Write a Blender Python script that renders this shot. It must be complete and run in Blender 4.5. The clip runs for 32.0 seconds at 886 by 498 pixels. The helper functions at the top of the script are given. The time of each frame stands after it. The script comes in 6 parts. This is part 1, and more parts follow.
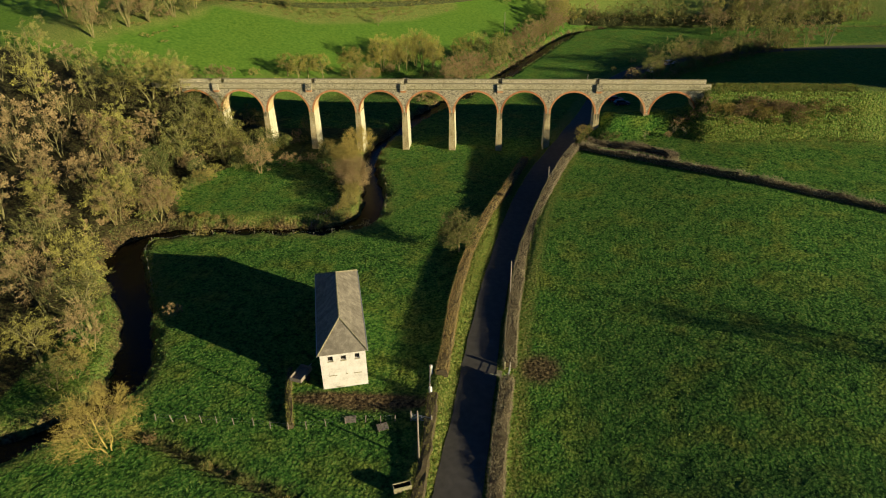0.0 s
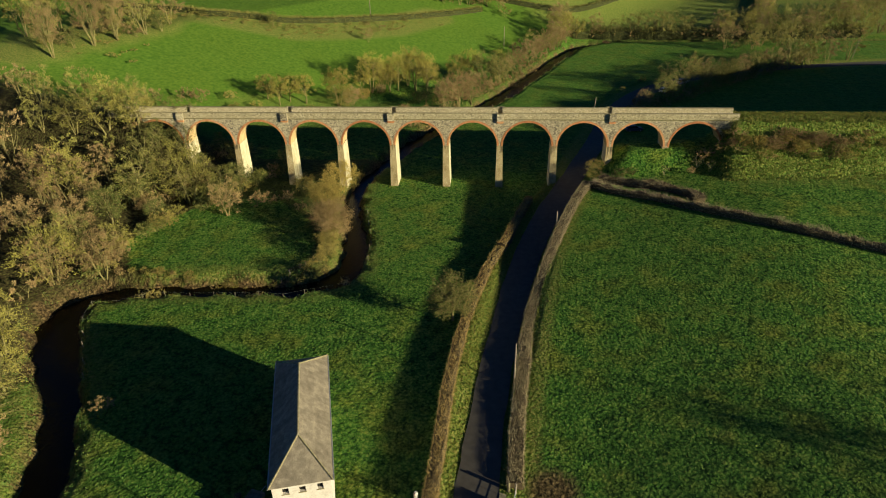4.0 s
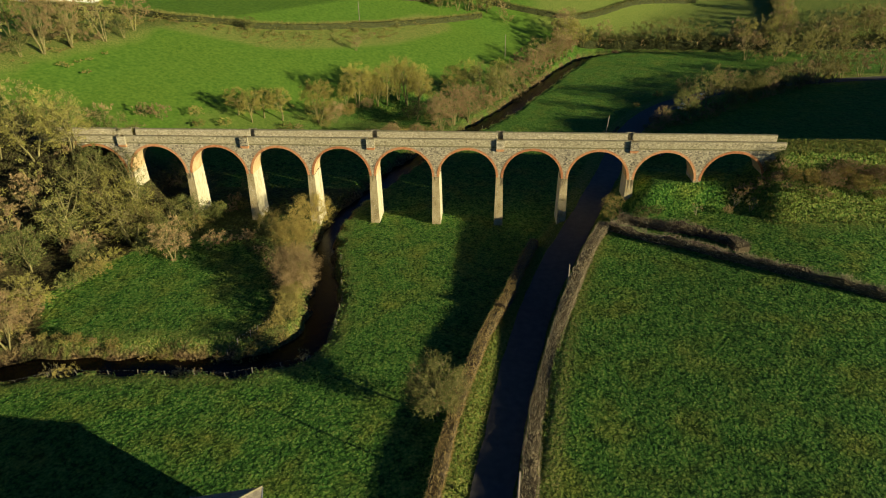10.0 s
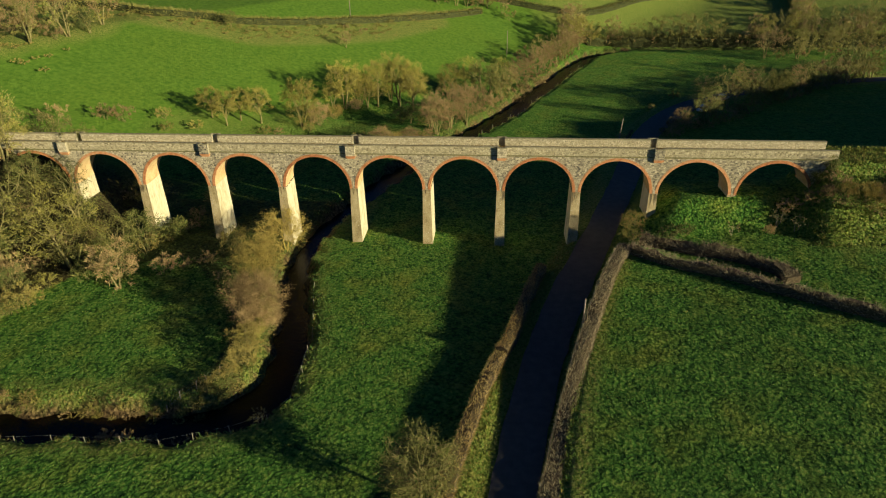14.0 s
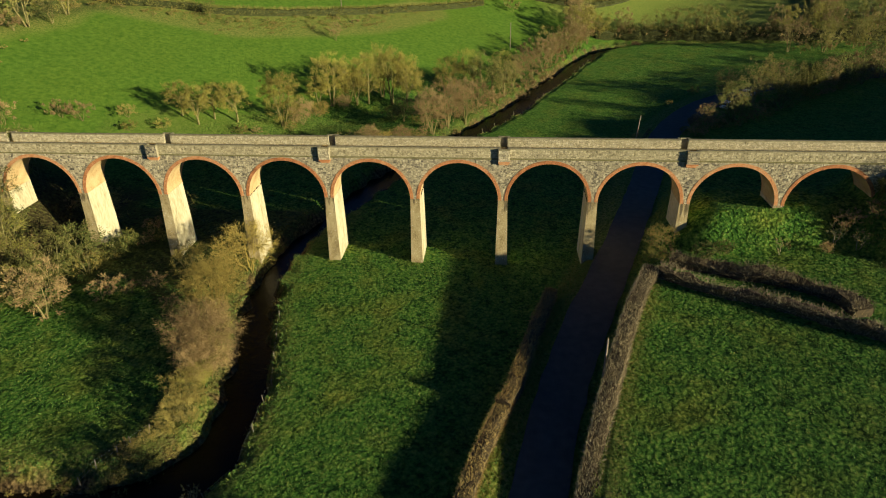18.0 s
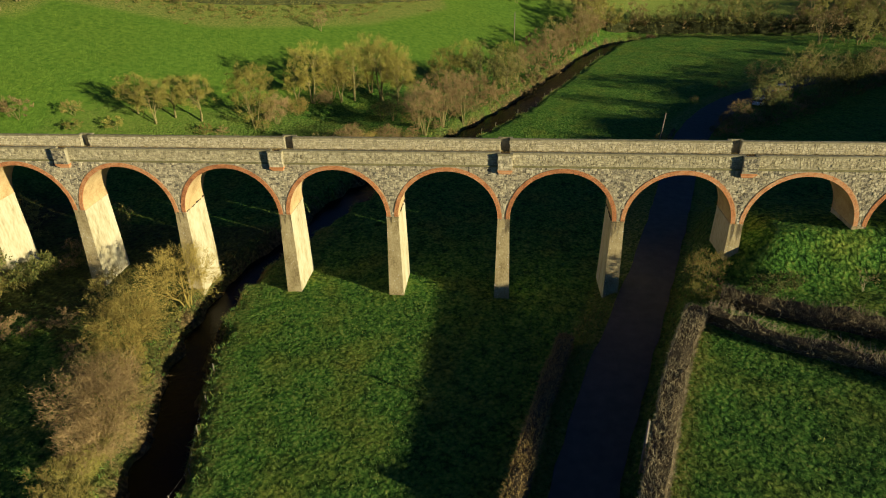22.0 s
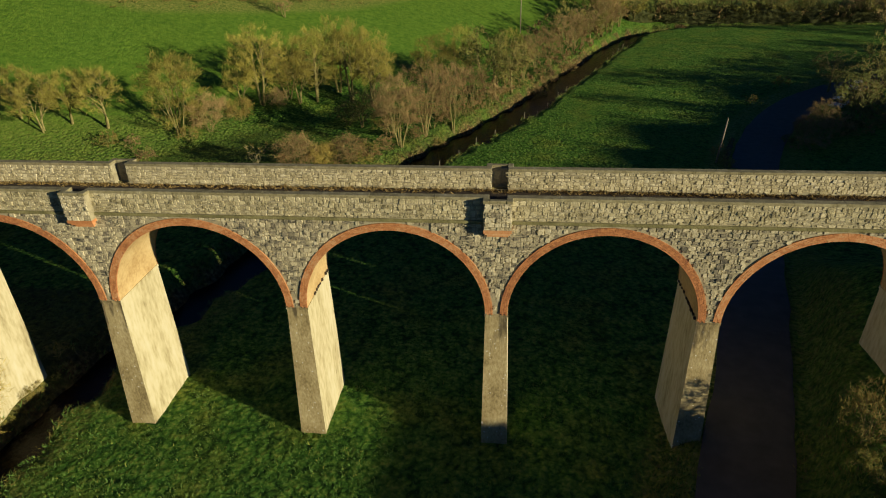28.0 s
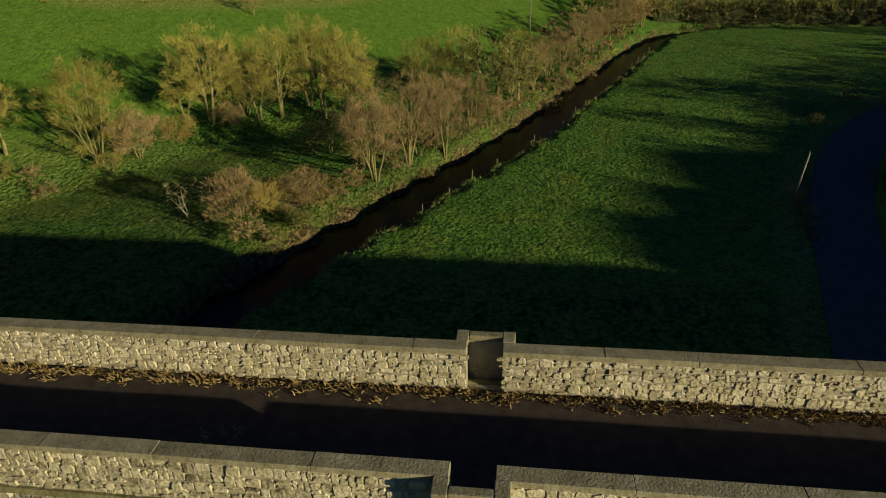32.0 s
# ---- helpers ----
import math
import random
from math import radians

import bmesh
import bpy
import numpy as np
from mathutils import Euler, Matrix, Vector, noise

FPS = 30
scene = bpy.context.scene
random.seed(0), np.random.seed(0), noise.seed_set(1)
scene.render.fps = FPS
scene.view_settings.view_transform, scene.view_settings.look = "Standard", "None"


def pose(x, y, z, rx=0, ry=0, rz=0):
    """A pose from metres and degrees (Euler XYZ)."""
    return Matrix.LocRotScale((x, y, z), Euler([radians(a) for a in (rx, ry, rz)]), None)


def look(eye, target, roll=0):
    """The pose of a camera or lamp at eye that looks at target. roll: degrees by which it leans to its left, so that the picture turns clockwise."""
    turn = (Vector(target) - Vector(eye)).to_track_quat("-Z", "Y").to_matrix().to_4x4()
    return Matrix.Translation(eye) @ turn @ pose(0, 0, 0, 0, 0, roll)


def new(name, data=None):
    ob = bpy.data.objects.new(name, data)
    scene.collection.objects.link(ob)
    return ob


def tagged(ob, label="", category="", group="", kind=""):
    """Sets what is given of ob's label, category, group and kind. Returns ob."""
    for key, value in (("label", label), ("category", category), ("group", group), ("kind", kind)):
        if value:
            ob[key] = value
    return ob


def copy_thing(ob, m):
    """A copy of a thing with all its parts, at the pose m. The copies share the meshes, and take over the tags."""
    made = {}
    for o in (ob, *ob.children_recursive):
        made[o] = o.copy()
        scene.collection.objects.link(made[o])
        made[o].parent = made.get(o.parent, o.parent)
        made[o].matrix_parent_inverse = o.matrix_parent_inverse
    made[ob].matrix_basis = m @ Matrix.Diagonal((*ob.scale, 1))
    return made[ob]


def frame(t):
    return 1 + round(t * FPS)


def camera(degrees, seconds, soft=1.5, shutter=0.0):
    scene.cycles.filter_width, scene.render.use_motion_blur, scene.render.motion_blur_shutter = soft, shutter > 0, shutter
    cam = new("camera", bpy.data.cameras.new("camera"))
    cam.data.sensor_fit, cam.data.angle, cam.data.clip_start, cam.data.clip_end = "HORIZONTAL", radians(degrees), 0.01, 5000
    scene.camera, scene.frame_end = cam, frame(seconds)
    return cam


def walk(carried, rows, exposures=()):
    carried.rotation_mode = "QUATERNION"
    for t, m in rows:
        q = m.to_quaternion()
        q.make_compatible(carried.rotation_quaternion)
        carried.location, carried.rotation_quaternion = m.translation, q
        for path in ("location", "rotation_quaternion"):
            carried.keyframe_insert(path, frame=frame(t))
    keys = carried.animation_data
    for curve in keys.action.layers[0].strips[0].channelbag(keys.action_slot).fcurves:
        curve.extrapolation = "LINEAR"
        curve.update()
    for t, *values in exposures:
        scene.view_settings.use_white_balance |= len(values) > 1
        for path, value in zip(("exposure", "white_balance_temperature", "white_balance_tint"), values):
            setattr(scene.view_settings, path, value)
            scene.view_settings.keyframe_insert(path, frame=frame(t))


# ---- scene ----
cam = camera(69.64, 32.0, 1.1)
PATH = [
    (0, (-0.935, -135.370, 49.646), (-2.472, -118.027, 39.804), -1.18),
    (1, (-0.974, -131.124, 49.689), (-2.513, -113.770, 39.867), -1.31),
    (2, (-1.134, -126.576, 49.512), (-2.651, -109.196, 39.732), -1.31),
    (3, (-1.266, -121.945, 49.221), (-2.767, -104.529, 39.503), -1.29),
    (3.5, (-1.284, -119.655, 49.102), (-2.785, -102.222, 39.415), -1.29),
    (4.5, (-1.166, -115.077, 49.040), (-2.692, -97.616, 39.407), -1.32),
    (5.5, (-1.019, -110.946, 48.885), (-2.570, -93.462, 39.298), -1.31),
    (6, (-1.004, -109.151, 48.651), (-2.554, -91.655, 39.086), -1.26),
    (7, (-1.033, -106.003, 48.001), (-2.566, -88.485, 38.474), -1.14),
    (8, (-1.045, -103.156, 47.394), (-2.564, -85.630, 37.880), -1.06),
    (9, (-1.016, -100.138, 46.888), (-2.534, -82.617, 37.365), -1.03),
    (10, (-1.027, -96.842, 46.205), (-2.541, -79.320, 36.683), -0.97),
    (11, (-1.053, -93.313, 45.300), (-2.562, -75.782, 35.792), -0.90),
    (12, (-1.013, -89.656, 44.314), (-2.533, -72.120, 34.818), -0.92),
    (13, (-0.947, -85.975, 43.249), (-2.487, -68.437, 33.760), -0.96),
    (14, (-0.913, -82.405, 42.103), (-2.470, -64.864, 32.623), -0.98),
    (14.5, (-0.894, -80.669, 41.526), (-2.460, -63.126, 32.050), -0.99),
    (15.5, (-0.833, -77.314, 40.390), (-2.423, -59.770, 30.920), -1.03),
    (16.5, (-0.766, -74.041, 39.312), (-2.383, -56.500, 29.841), -1.07),
    (17, (-0.729, -72.379, 38.768), (-2.360, -54.840, 29.295), -1.09),
    (18, (-0.629, -69.011, 37.637), (-2.292, -51.478, 28.160), -1.15),
    (19, (-0.479, -65.495, 36.415), (-2.184, -47.963, 26.944), -1.24),
    (20, (-0.356, -61.720, 35.183), (-2.105, -44.187, 25.721), -1.31),
    (21, (-0.285, -57.684, 33.918), (-2.066, -40.150, 24.463), -1.33),
    (22, (-0.193, -53.541, 32.541), (-1.996, -36.006, 23.092), -1.32),
    (23, (-0.007, -49.430, 31.087), (-1.848, -31.898, 21.639), -1.41),
    (24, (0.280, -45.258, 29.595), (-1.640, -27.734, 20.149), -1.71),
    (25, (0.535, -40.926, 28.175), (-1.466, -23.402, 18.747), -2.01),
    (25.5, (0.611, -38.701, 27.535), (-1.417, -21.174, 18.119), -2.07),
    (26.5, (0.602, -34.119, 26.434), (-1.427, -16.574, 17.050), -1.88),
    (27.5, (0.512, -29.434, 25.564), (-1.503, -11.884, 16.187), -1.61),
    (28, (0.510, -27.089, 25.168), (-1.519, -9.544, 15.785), -1.57),
    (29, (0.554, -22.390, 24.457), (-1.527, -4.862, 15.054), -1.59),
    (30, (0.619, -17.706, 23.794), (-1.522, -0.189, 14.383), -1.61),
    (31, (0.647, -12.964, 23.101), (-1.550, 4.549, 13.696), -1.55),
    (32, (0.626, -8.055, 22.353), (-1.635, 9.453, 12.953), -1.49),
]
walk(cam, [(t, look(eye, target, roll)) for t, eye, target, roll in PATH],
     exposures=[(0, 0.7), (16, 0.7), (21, 0.63), (24, 0.55), (27, 0.38), (29, 0.18), (32, 0.1)])

# ---------------- light ----------------
SUN_AZ, SUN_EL = radians(25.0), radians(11.0)
TO_SUN = Vector((math.cos(SUN_EL) * math.cos(SUN_AZ), -math.cos(SUN_EL) * math.sin(SUN_AZ), math.sin(SUN_EL)))
world = bpy.data.worlds.new("world")
scene.world = world
world.use_nodes = True
_wn = world.node_tree.nodes
_sky = _wn.new("ShaderNodeTexSky")
_sky.sky_type, _sky.sun_disc = "NISHITA", False
_sky.sun_elevation, _sky.sun_rotation = SUN_EL, math.pi / 2 + SUN_AZ
_sky.dust_density, _sky.ozone_density = 0.1, 8.5
_bg = _wn["Background"]
_bg.inputs["Strength"].default_value = 0.042
world.node_tree.links.new(_sky.outputs["Color"], _bg.inputs["Color"])
_sun = bpy.data.lights.new("sun", "SUN")
_sun.energy, _sun.angle, _sun.color = 5.0, radians(0.5), (1.0, 0.885, 0.59)
sun = new("sun", _sun)
sun.rotation_mode = "QUATERNION"
sun.rotation_quaternion = TO_SUN.to_track_quat("Z", "Y")


# ---------------- materials ----------------
def mat(name, stops, scale=1.0, rough=0.85, bump=0.3, bscale=None, fine=None, detail=6.0, island=0.0, objrand=0.0, metal=0.0, distort=0.0, coords="Object", spec=0.3, stretch=None):
    """Colour ramp over two scales of noise, with bump; island / objrand shift the colour piece by piece."""
    m = bpy.data.materials.new(name)
    m.use_nodes = True
    n, l = m.node_tree.nodes, m.node_tree.links
    b = n["Principled BSDF"]
    tc = n.new("ShaderNodeTexCoord")
    geo = n.new("ShaderNodeNewGeometry")
    src = geo.outputs["Position"] if coords == "World" else tc.outputs["Object"]
    plain = src
    if stretch:
        mp = n.new("ShaderNodeMapping")
        mp.inputs["Scale"].default_value = stretch
        l.new(src, mp.inputs["Vector"])
        src = mp.outputs["Vector"]
    a = n.new("ShaderNodeTexNoise")
    a.inputs["Scale"].default_value, a.inputs["Detail"].default_value, a.inputs["Distortion"].default_value = scale, detail, distort
    l.new(src, a.inputs["Vector"])
    f = n.new("ShaderNodeTexNoise")
    f.inputs["Scale"].default_value, f.inputs["Detail"].default_value = fine or scale * 9, 4.0
    l.new(src, f.inputs["Vector"])
    mix = n.new("ShaderNodeMath")
    mix.operation = "MULTIPLY_ADD"
    l.new(f.outputs["Fac"], mix.inputs[0])
    mix.inputs[1].default_value = 0.45
    sc = n.new("ShaderNodeMath")
    sc.operation = "MULTIPLY"
    l.new(a.outputs["Fac"], sc.inputs[0])
    sc.inputs[1].default_value = 0.55
    l.new(sc.outputs[0], mix.inputs[2])
    fac = mix.outputs[0]
    for amount, kind in ((island, "island"), (objrand, "object")):
        if amount:
            rnd = geo.outputs["Random Per Island"] if kind == "island" else n.new("ShaderNodeObjectInfo").outputs["Random"]
            ad = n.new("ShaderNodeMath")
            ad.operation = "MULTIPLY_ADD"
            l.new(rnd, ad.inputs[0])
            ad.inputs[1].default_value = amount
            sub = n.new("ShaderNodeMath")
            sub.operation = "SUBTRACT"
            l.new(fac, sub.inputs[0])
            sub.inputs[1].default_value = amount / 2
            l.new(sub.outputs[0], ad.inputs[2])
            fac = ad.outputs[0]
    ramp = n.new("ShaderNodeValToRGB")
    els = ramp.color_ramp.elements
    while len(els) < len(stops):
        els.new(0.5)
    for e, (p, c) in zip(els, stops):
        e.position, e.color = p, (*c, 1.0)
    l.new(fac, ramp.inputs["Fac"])
    l.new(ramp.outputs["Color"], b.inputs["Base Color"])
    b.inputs["Roughness"].default_value, b.inputs["Metallic"].default_value = rough, metal
    b.inputs["Specular IOR Level"].default_value = spec
    if bump:
        bn = n.new("ShaderNodeTexNoise")
        bn.inputs["Scale"].default_value, bn.inputs["Detail"].default_value = bscale or scale * 6, 5.0
        l.new(src, bn.inputs["Vector"])
        bp = n.new("ShaderNodeBump")
        bp.inputs["Strength"].default_value, bp.inputs["Distance"].default_value = bump, 0.5 / (bscale or scale * 6)
        l.new(bn.outputs["Fac"], bp.inputs["Height"])
        l.new(bp.outputs["Normal"], b.inputs["Normal"])
    return m


def twig_mat(name, c0, c1, patch=None):
    """Twigs, leaves and blades: colour varies strand by strand and plant by plant."""
    m = bpy.data.materials.new(name)
    m.use_nodes = True
    n, l = m.node_tree.nodes, m.node_tree.links
    b = n["Principled BSDF"]
    geo, info = n.new("ShaderNodeNewGeometry"), n.new("ShaderNodeObjectInfo")
    ad = n.new("ShaderNodeMath")
    ad.operation = "MULTIPLY_ADD"
    l.new(geo.outputs["Random Per Island"], ad.inputs[0])
    ad.inputs[1].default_value = 0.45
    hf = n.new("ShaderNodeMath")
    hf.operation = "MULTIPLY"
    l.new(info.outputs["Random"], hf.inputs[0])
    hf.inputs[1].default_value = 0.55
    l.new(hf.outputs[0], ad.inputs[2])
    ramp = n.new("ShaderNodeValToRGB")
    ramp.color_ramp.elements[0].color, ramp.color_ramp.elements[1].color = (*c0, 1), (*c1, 1)
    l.new(ad.outputs[0], ramp.inputs["Fac"])
    col = ramp.outputs["Color"]
    if patch:
        nz = n.new("ShaderNodeTexNoise")
        nz.inputs["Scale"].default_value, nz.inputs["Detail"].default_value = 0.22, 5.0
        l.new(geo.outputs["Position"], nz.inputs["Vector"])
        mr = n.new("ShaderNodeMapRange")
        mr.inputs["From Min"].default_value, mr.inputs["From Max"].default_value, mr.inputs["To Max"].default_value = 0.48, 0.72, 0.75
        l.new(nz.outputs["Fac"], mr.inputs["Value"])
        mx = n.new("ShaderNodeMix")
        mx.data_type = "RGBA"
        l.new(mr.outputs[0], mx.inputs[0])
        l.new(col, mx.inputs[6])
        mx.inputs[7].default_value = (*patch, 1)
        col = mx.outputs[2]
    l.new(col, b.inputs["Base Color"])
    b.inputs["Roughness"].default_value = 0.8
    b.inputs["Specular IOR Level"].default_value = 0.2
    return m


def ground_mat():
    m = bpy.data.materials.new("ground_cover")
    m.use_nodes = True
    n, l = m.node_tree.nodes, m.node_tree.links
    b = n["Principled BSDF"]
    geo = n.new("ShaderNodeNewGeometry")
    pos = geo.outputs["Position"]

    def nz(scale, detail=5.0, dist=0.0):
        t = n.new("ShaderNodeTexNoise")
        t.inputs["Scale"].default_value, t.inputs["Detail"].default_value, t.inputs["Distortion"].default_value = scale, detail, dist
        l.new(pos, t.inputs["Vector"])
        return t.outputs["Fac"]

    def ramp(fac, *stops):
        r = n.new("ShaderNodeValToRGB")
        els = r.color_ramp.elements
        while len(els) < len(stops):
            els.new(0.5)
        for e, (p, c) in zip(els, stops):
            e.position, e.color = p, (*c, 1)
        l.new(fac, r.inputs["Fac"])
        return r.outputs["Color"]

    def blend(fac, a, c):
        x = n.new("ShaderNodeMix")
        x.data_type = "RGBA"
        l.new(fac, x.inputs[0])
        l.new(a, x.inputs[6])
        l.new(c, x.inputs[7])
        return x.outputs[2]

    tuft, patch, big = nz(3.4, 8, 0.8), nz(0.22, 5), nz(0.05, 3)
    mid = n.new("ShaderNodeMath")
    mid.operation = "MULTIPLY_ADD"
    l.new(nz(0.8, 4, 0.5), mid.inputs[0])
    mid.inputs[1].default_value = 0.45
    wide = n.new("ShaderNodeMath")
    wide.operation = "MULTIPLY"
    l.new(tuft, wide.inputs[0])
    wide.inputs[1].default_value = 0.55
    l.new(wide.outputs[0], mid.inputs[2])
    cell = n.new("ShaderNodeTexVoronoi")
    cell.inputs["Scale"].default_value = 2.5
    wob = n.new("ShaderNodeVectorMath")
    wob.operation = "MULTIPLY_ADD"
    wn = n.new("ShaderNodeTexNoise")
    wn.inputs["Scale"].default_value, wn.inputs["Detail"].default_value = 2.5, 3.0
    l.new(pos, wn.inputs["Vector"])
    l.new(wn.outputs["Color"], wob.inputs[0])
    wob.inputs[1].default_value = (0.5, 0.5, 0.5)
    l.new(pos, wob.inputs[2])
    l.new(wob.outputs[0], cell.inputs["Vector"])
    # Gaps between tussock crowns darkened in the colour, standing in for their shade.
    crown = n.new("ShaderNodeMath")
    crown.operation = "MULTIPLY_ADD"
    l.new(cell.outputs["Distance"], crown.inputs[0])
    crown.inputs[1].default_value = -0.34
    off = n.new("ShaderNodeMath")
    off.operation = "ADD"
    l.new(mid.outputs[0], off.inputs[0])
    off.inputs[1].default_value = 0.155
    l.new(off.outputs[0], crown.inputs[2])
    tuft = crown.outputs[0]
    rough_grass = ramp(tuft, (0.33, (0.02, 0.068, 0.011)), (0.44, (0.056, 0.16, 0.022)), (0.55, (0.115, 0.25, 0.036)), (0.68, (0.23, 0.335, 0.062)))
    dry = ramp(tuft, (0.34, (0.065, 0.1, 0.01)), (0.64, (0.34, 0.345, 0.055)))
    patchy = n.new("ShaderNodeMapRange")
    patchy.inputs["From Min"].default_value, patchy.inputs["From Max"].default_value = 0.48, 0.72
    patchy.inputs["To Max"].default_value = 0.65
    l.new(patch, patchy.inputs["Value"])
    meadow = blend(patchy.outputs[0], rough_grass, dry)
    pasture = ramp(nz(0.9, 8), (0.3, (0.045, 0.125, 0.012)), (0.7, (0.13, 0.245, 0.03)))
    pasture = blend(big, pasture, ramp(nz(1.4), (0.3, (0.06, 0.13, 0.012)), (0.7, (0.155, 0.24, 0.026))))
    litter = ramp(nz(2.2, 6), (0.3, (0.03, 0.024, 0.011)), (0.5, (0.08, 0.07, 0.026)), (0.75, (0.12, 0.13, 0.035)))
    earth = ramp(nz(2.5, 8), (0.34, (0.035, 0.024, 0.012)), (0.5, (0.13, 0.088, 0.04)), (0.68, (0.32, 0.225, 0.10)))
    verge = ramp(nz(3.0, 8, 0.6), (0.36, (0.07, 0.12, 0.018)), (0.5, (0.19, 0.24, 0.045)), (0.66, (0.34, 0.31, 0.09)))
    att = n.new("ShaderNodeAttribute")
    att.attribute_name = "cover"
    sep = n.new("ShaderNodeSeparateColor")
    l.new(att.outputs["Color"], sep.inputs[0])
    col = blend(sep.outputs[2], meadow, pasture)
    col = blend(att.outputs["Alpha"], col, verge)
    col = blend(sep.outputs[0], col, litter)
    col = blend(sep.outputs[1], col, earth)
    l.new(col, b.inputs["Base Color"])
    b.inputs["Roughness"].default_value = 0.95
    b.inputs["Specular IOR Level"].default_value = 0.1
    bp = n.new("ShaderNodeBump")
    bp.inputs["Strength"].default_value, bp.inputs["Distance"].default_value = 1.0, 1.0
    rise = n.new("ShaderNodeTexNoise")
    rise.inputs["Scale"].default_value, rise.inputs["Detail"].default_value, rise.inputs["Roughness"].default_value = 2.0, 8.0, 0.64
    l.new(pos, rise.inputs["Vector"])
    hump = n.new("ShaderNodeMath")
    hump.operation = "MULTIPLY_ADD"
    l.new(cell.outputs["Distance"], hump.inputs[0])
    hump.inputs[1].default_value = -0.55
    l.new(rise.outputs["Fac"], hump.inputs[2])
    l.new(hump.outputs[0], bp.inputs["Height"])
    calm = n.new("ShaderNodeMath")
    calm.operation = "MULTIPLY_ADD"
    l.new(sep.outputs[2], calm.inputs[0])
    calm.inputs[1].default_value, calm.inputs[2].default_value = -0.7, 1.0
    l.new(calm.outputs[0], bp.inputs["Strength"])
    l.new(bp.outputs["Normal"], b.inputs["Normal"])
    return m


GROUND = ground_mat()


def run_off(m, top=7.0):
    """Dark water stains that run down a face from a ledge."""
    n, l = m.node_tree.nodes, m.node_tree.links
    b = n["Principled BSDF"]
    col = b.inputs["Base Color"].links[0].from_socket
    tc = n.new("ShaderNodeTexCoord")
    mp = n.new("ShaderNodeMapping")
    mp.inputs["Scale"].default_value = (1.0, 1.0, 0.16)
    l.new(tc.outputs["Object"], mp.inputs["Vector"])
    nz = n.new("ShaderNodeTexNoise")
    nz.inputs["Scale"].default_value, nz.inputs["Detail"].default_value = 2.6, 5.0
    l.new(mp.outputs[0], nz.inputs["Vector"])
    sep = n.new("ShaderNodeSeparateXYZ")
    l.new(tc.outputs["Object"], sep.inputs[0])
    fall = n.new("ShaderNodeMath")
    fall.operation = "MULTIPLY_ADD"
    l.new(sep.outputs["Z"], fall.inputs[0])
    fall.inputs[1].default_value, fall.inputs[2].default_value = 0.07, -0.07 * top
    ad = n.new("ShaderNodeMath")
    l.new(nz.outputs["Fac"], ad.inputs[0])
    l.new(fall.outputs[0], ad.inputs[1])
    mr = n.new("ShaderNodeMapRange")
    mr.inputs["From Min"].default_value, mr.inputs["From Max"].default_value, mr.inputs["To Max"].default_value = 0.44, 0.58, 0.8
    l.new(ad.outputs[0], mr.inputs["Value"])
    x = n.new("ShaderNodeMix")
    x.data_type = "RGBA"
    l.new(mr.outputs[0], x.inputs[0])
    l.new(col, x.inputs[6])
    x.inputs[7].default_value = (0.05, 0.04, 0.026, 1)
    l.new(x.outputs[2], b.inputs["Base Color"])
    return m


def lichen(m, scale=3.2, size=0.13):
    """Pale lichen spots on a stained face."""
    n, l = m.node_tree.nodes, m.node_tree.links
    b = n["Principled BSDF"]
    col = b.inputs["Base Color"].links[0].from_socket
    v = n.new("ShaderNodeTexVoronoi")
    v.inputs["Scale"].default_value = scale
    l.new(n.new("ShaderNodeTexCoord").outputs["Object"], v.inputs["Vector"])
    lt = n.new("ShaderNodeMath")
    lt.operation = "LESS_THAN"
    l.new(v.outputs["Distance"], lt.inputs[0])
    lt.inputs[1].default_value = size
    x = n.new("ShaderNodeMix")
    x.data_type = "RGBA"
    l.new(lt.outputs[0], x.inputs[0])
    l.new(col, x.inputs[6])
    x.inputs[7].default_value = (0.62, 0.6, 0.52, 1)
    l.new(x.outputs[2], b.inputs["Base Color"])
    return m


PARSTONE = mat("parapet_rubble", [(0.26, (0.13, 0.112, 0.06)), (0.38, (0.35, 0.305, 0.178)), (0.52, (0.52, 0.455, 0.28)), (0.74, (0.66, 0.595, 0.415))], 3.0, 0.92, 1.0, 12, 18, island=0.24, objrand=0.24)
STONE = mat("rubble_stone", [(0.24, (0.075, 0.068, 0.056)), (0.36, (0.22, 0.195, 0.14)), (0.52, (0.44, 0.385, 0.25)), (0.76, (0.63, 0.56, 0.385))], 2.4, 0.92, 1.0, 11, 17, island=0.38, objrand=0.34)
MORTAR = mat("lime_mortar", [(0.3, (0.174, 0.152, 0.097)), (0.5, (0.348, 0.309, 0.202)), (0.7, (0.452, 0.409, 0.282))], 2.5, 0.95, 0.7, 18)
COPING = mat("weathered_coping", [(0.3, (0.12, 0.105, 0.055)), (0.45, (0.24, 0.21, 0.115)), (0.6, (0.33, 0.295, 0.175)), (0.76, (0.50, 0.47, 0.34))], 2.6, 0.92, 0.6, 20, 14, objrand=0.08)
MOSSY = mat("mossy_course", [(0.3, (0.10, 0.095, 0.04)), (0.55, (0.22, 0.20, 0.09)), (0.75, (0.36, 0.33, 0.19))], 2.0, 0.95, 0.6, 16, 12)
RENDER = mat("cement_render", [(0.30, (0.22, 0.18, 0.09)), (0.42, (0.42, 0.365, 0.215)), (0.53, (0.54, 0.485, 0.31)), (0.72, (0.60, 0.56, 0.42))], 0.7, 0.85, 0.25, 9, 4.5, stretch=(1.0, 1.0, 0.3))
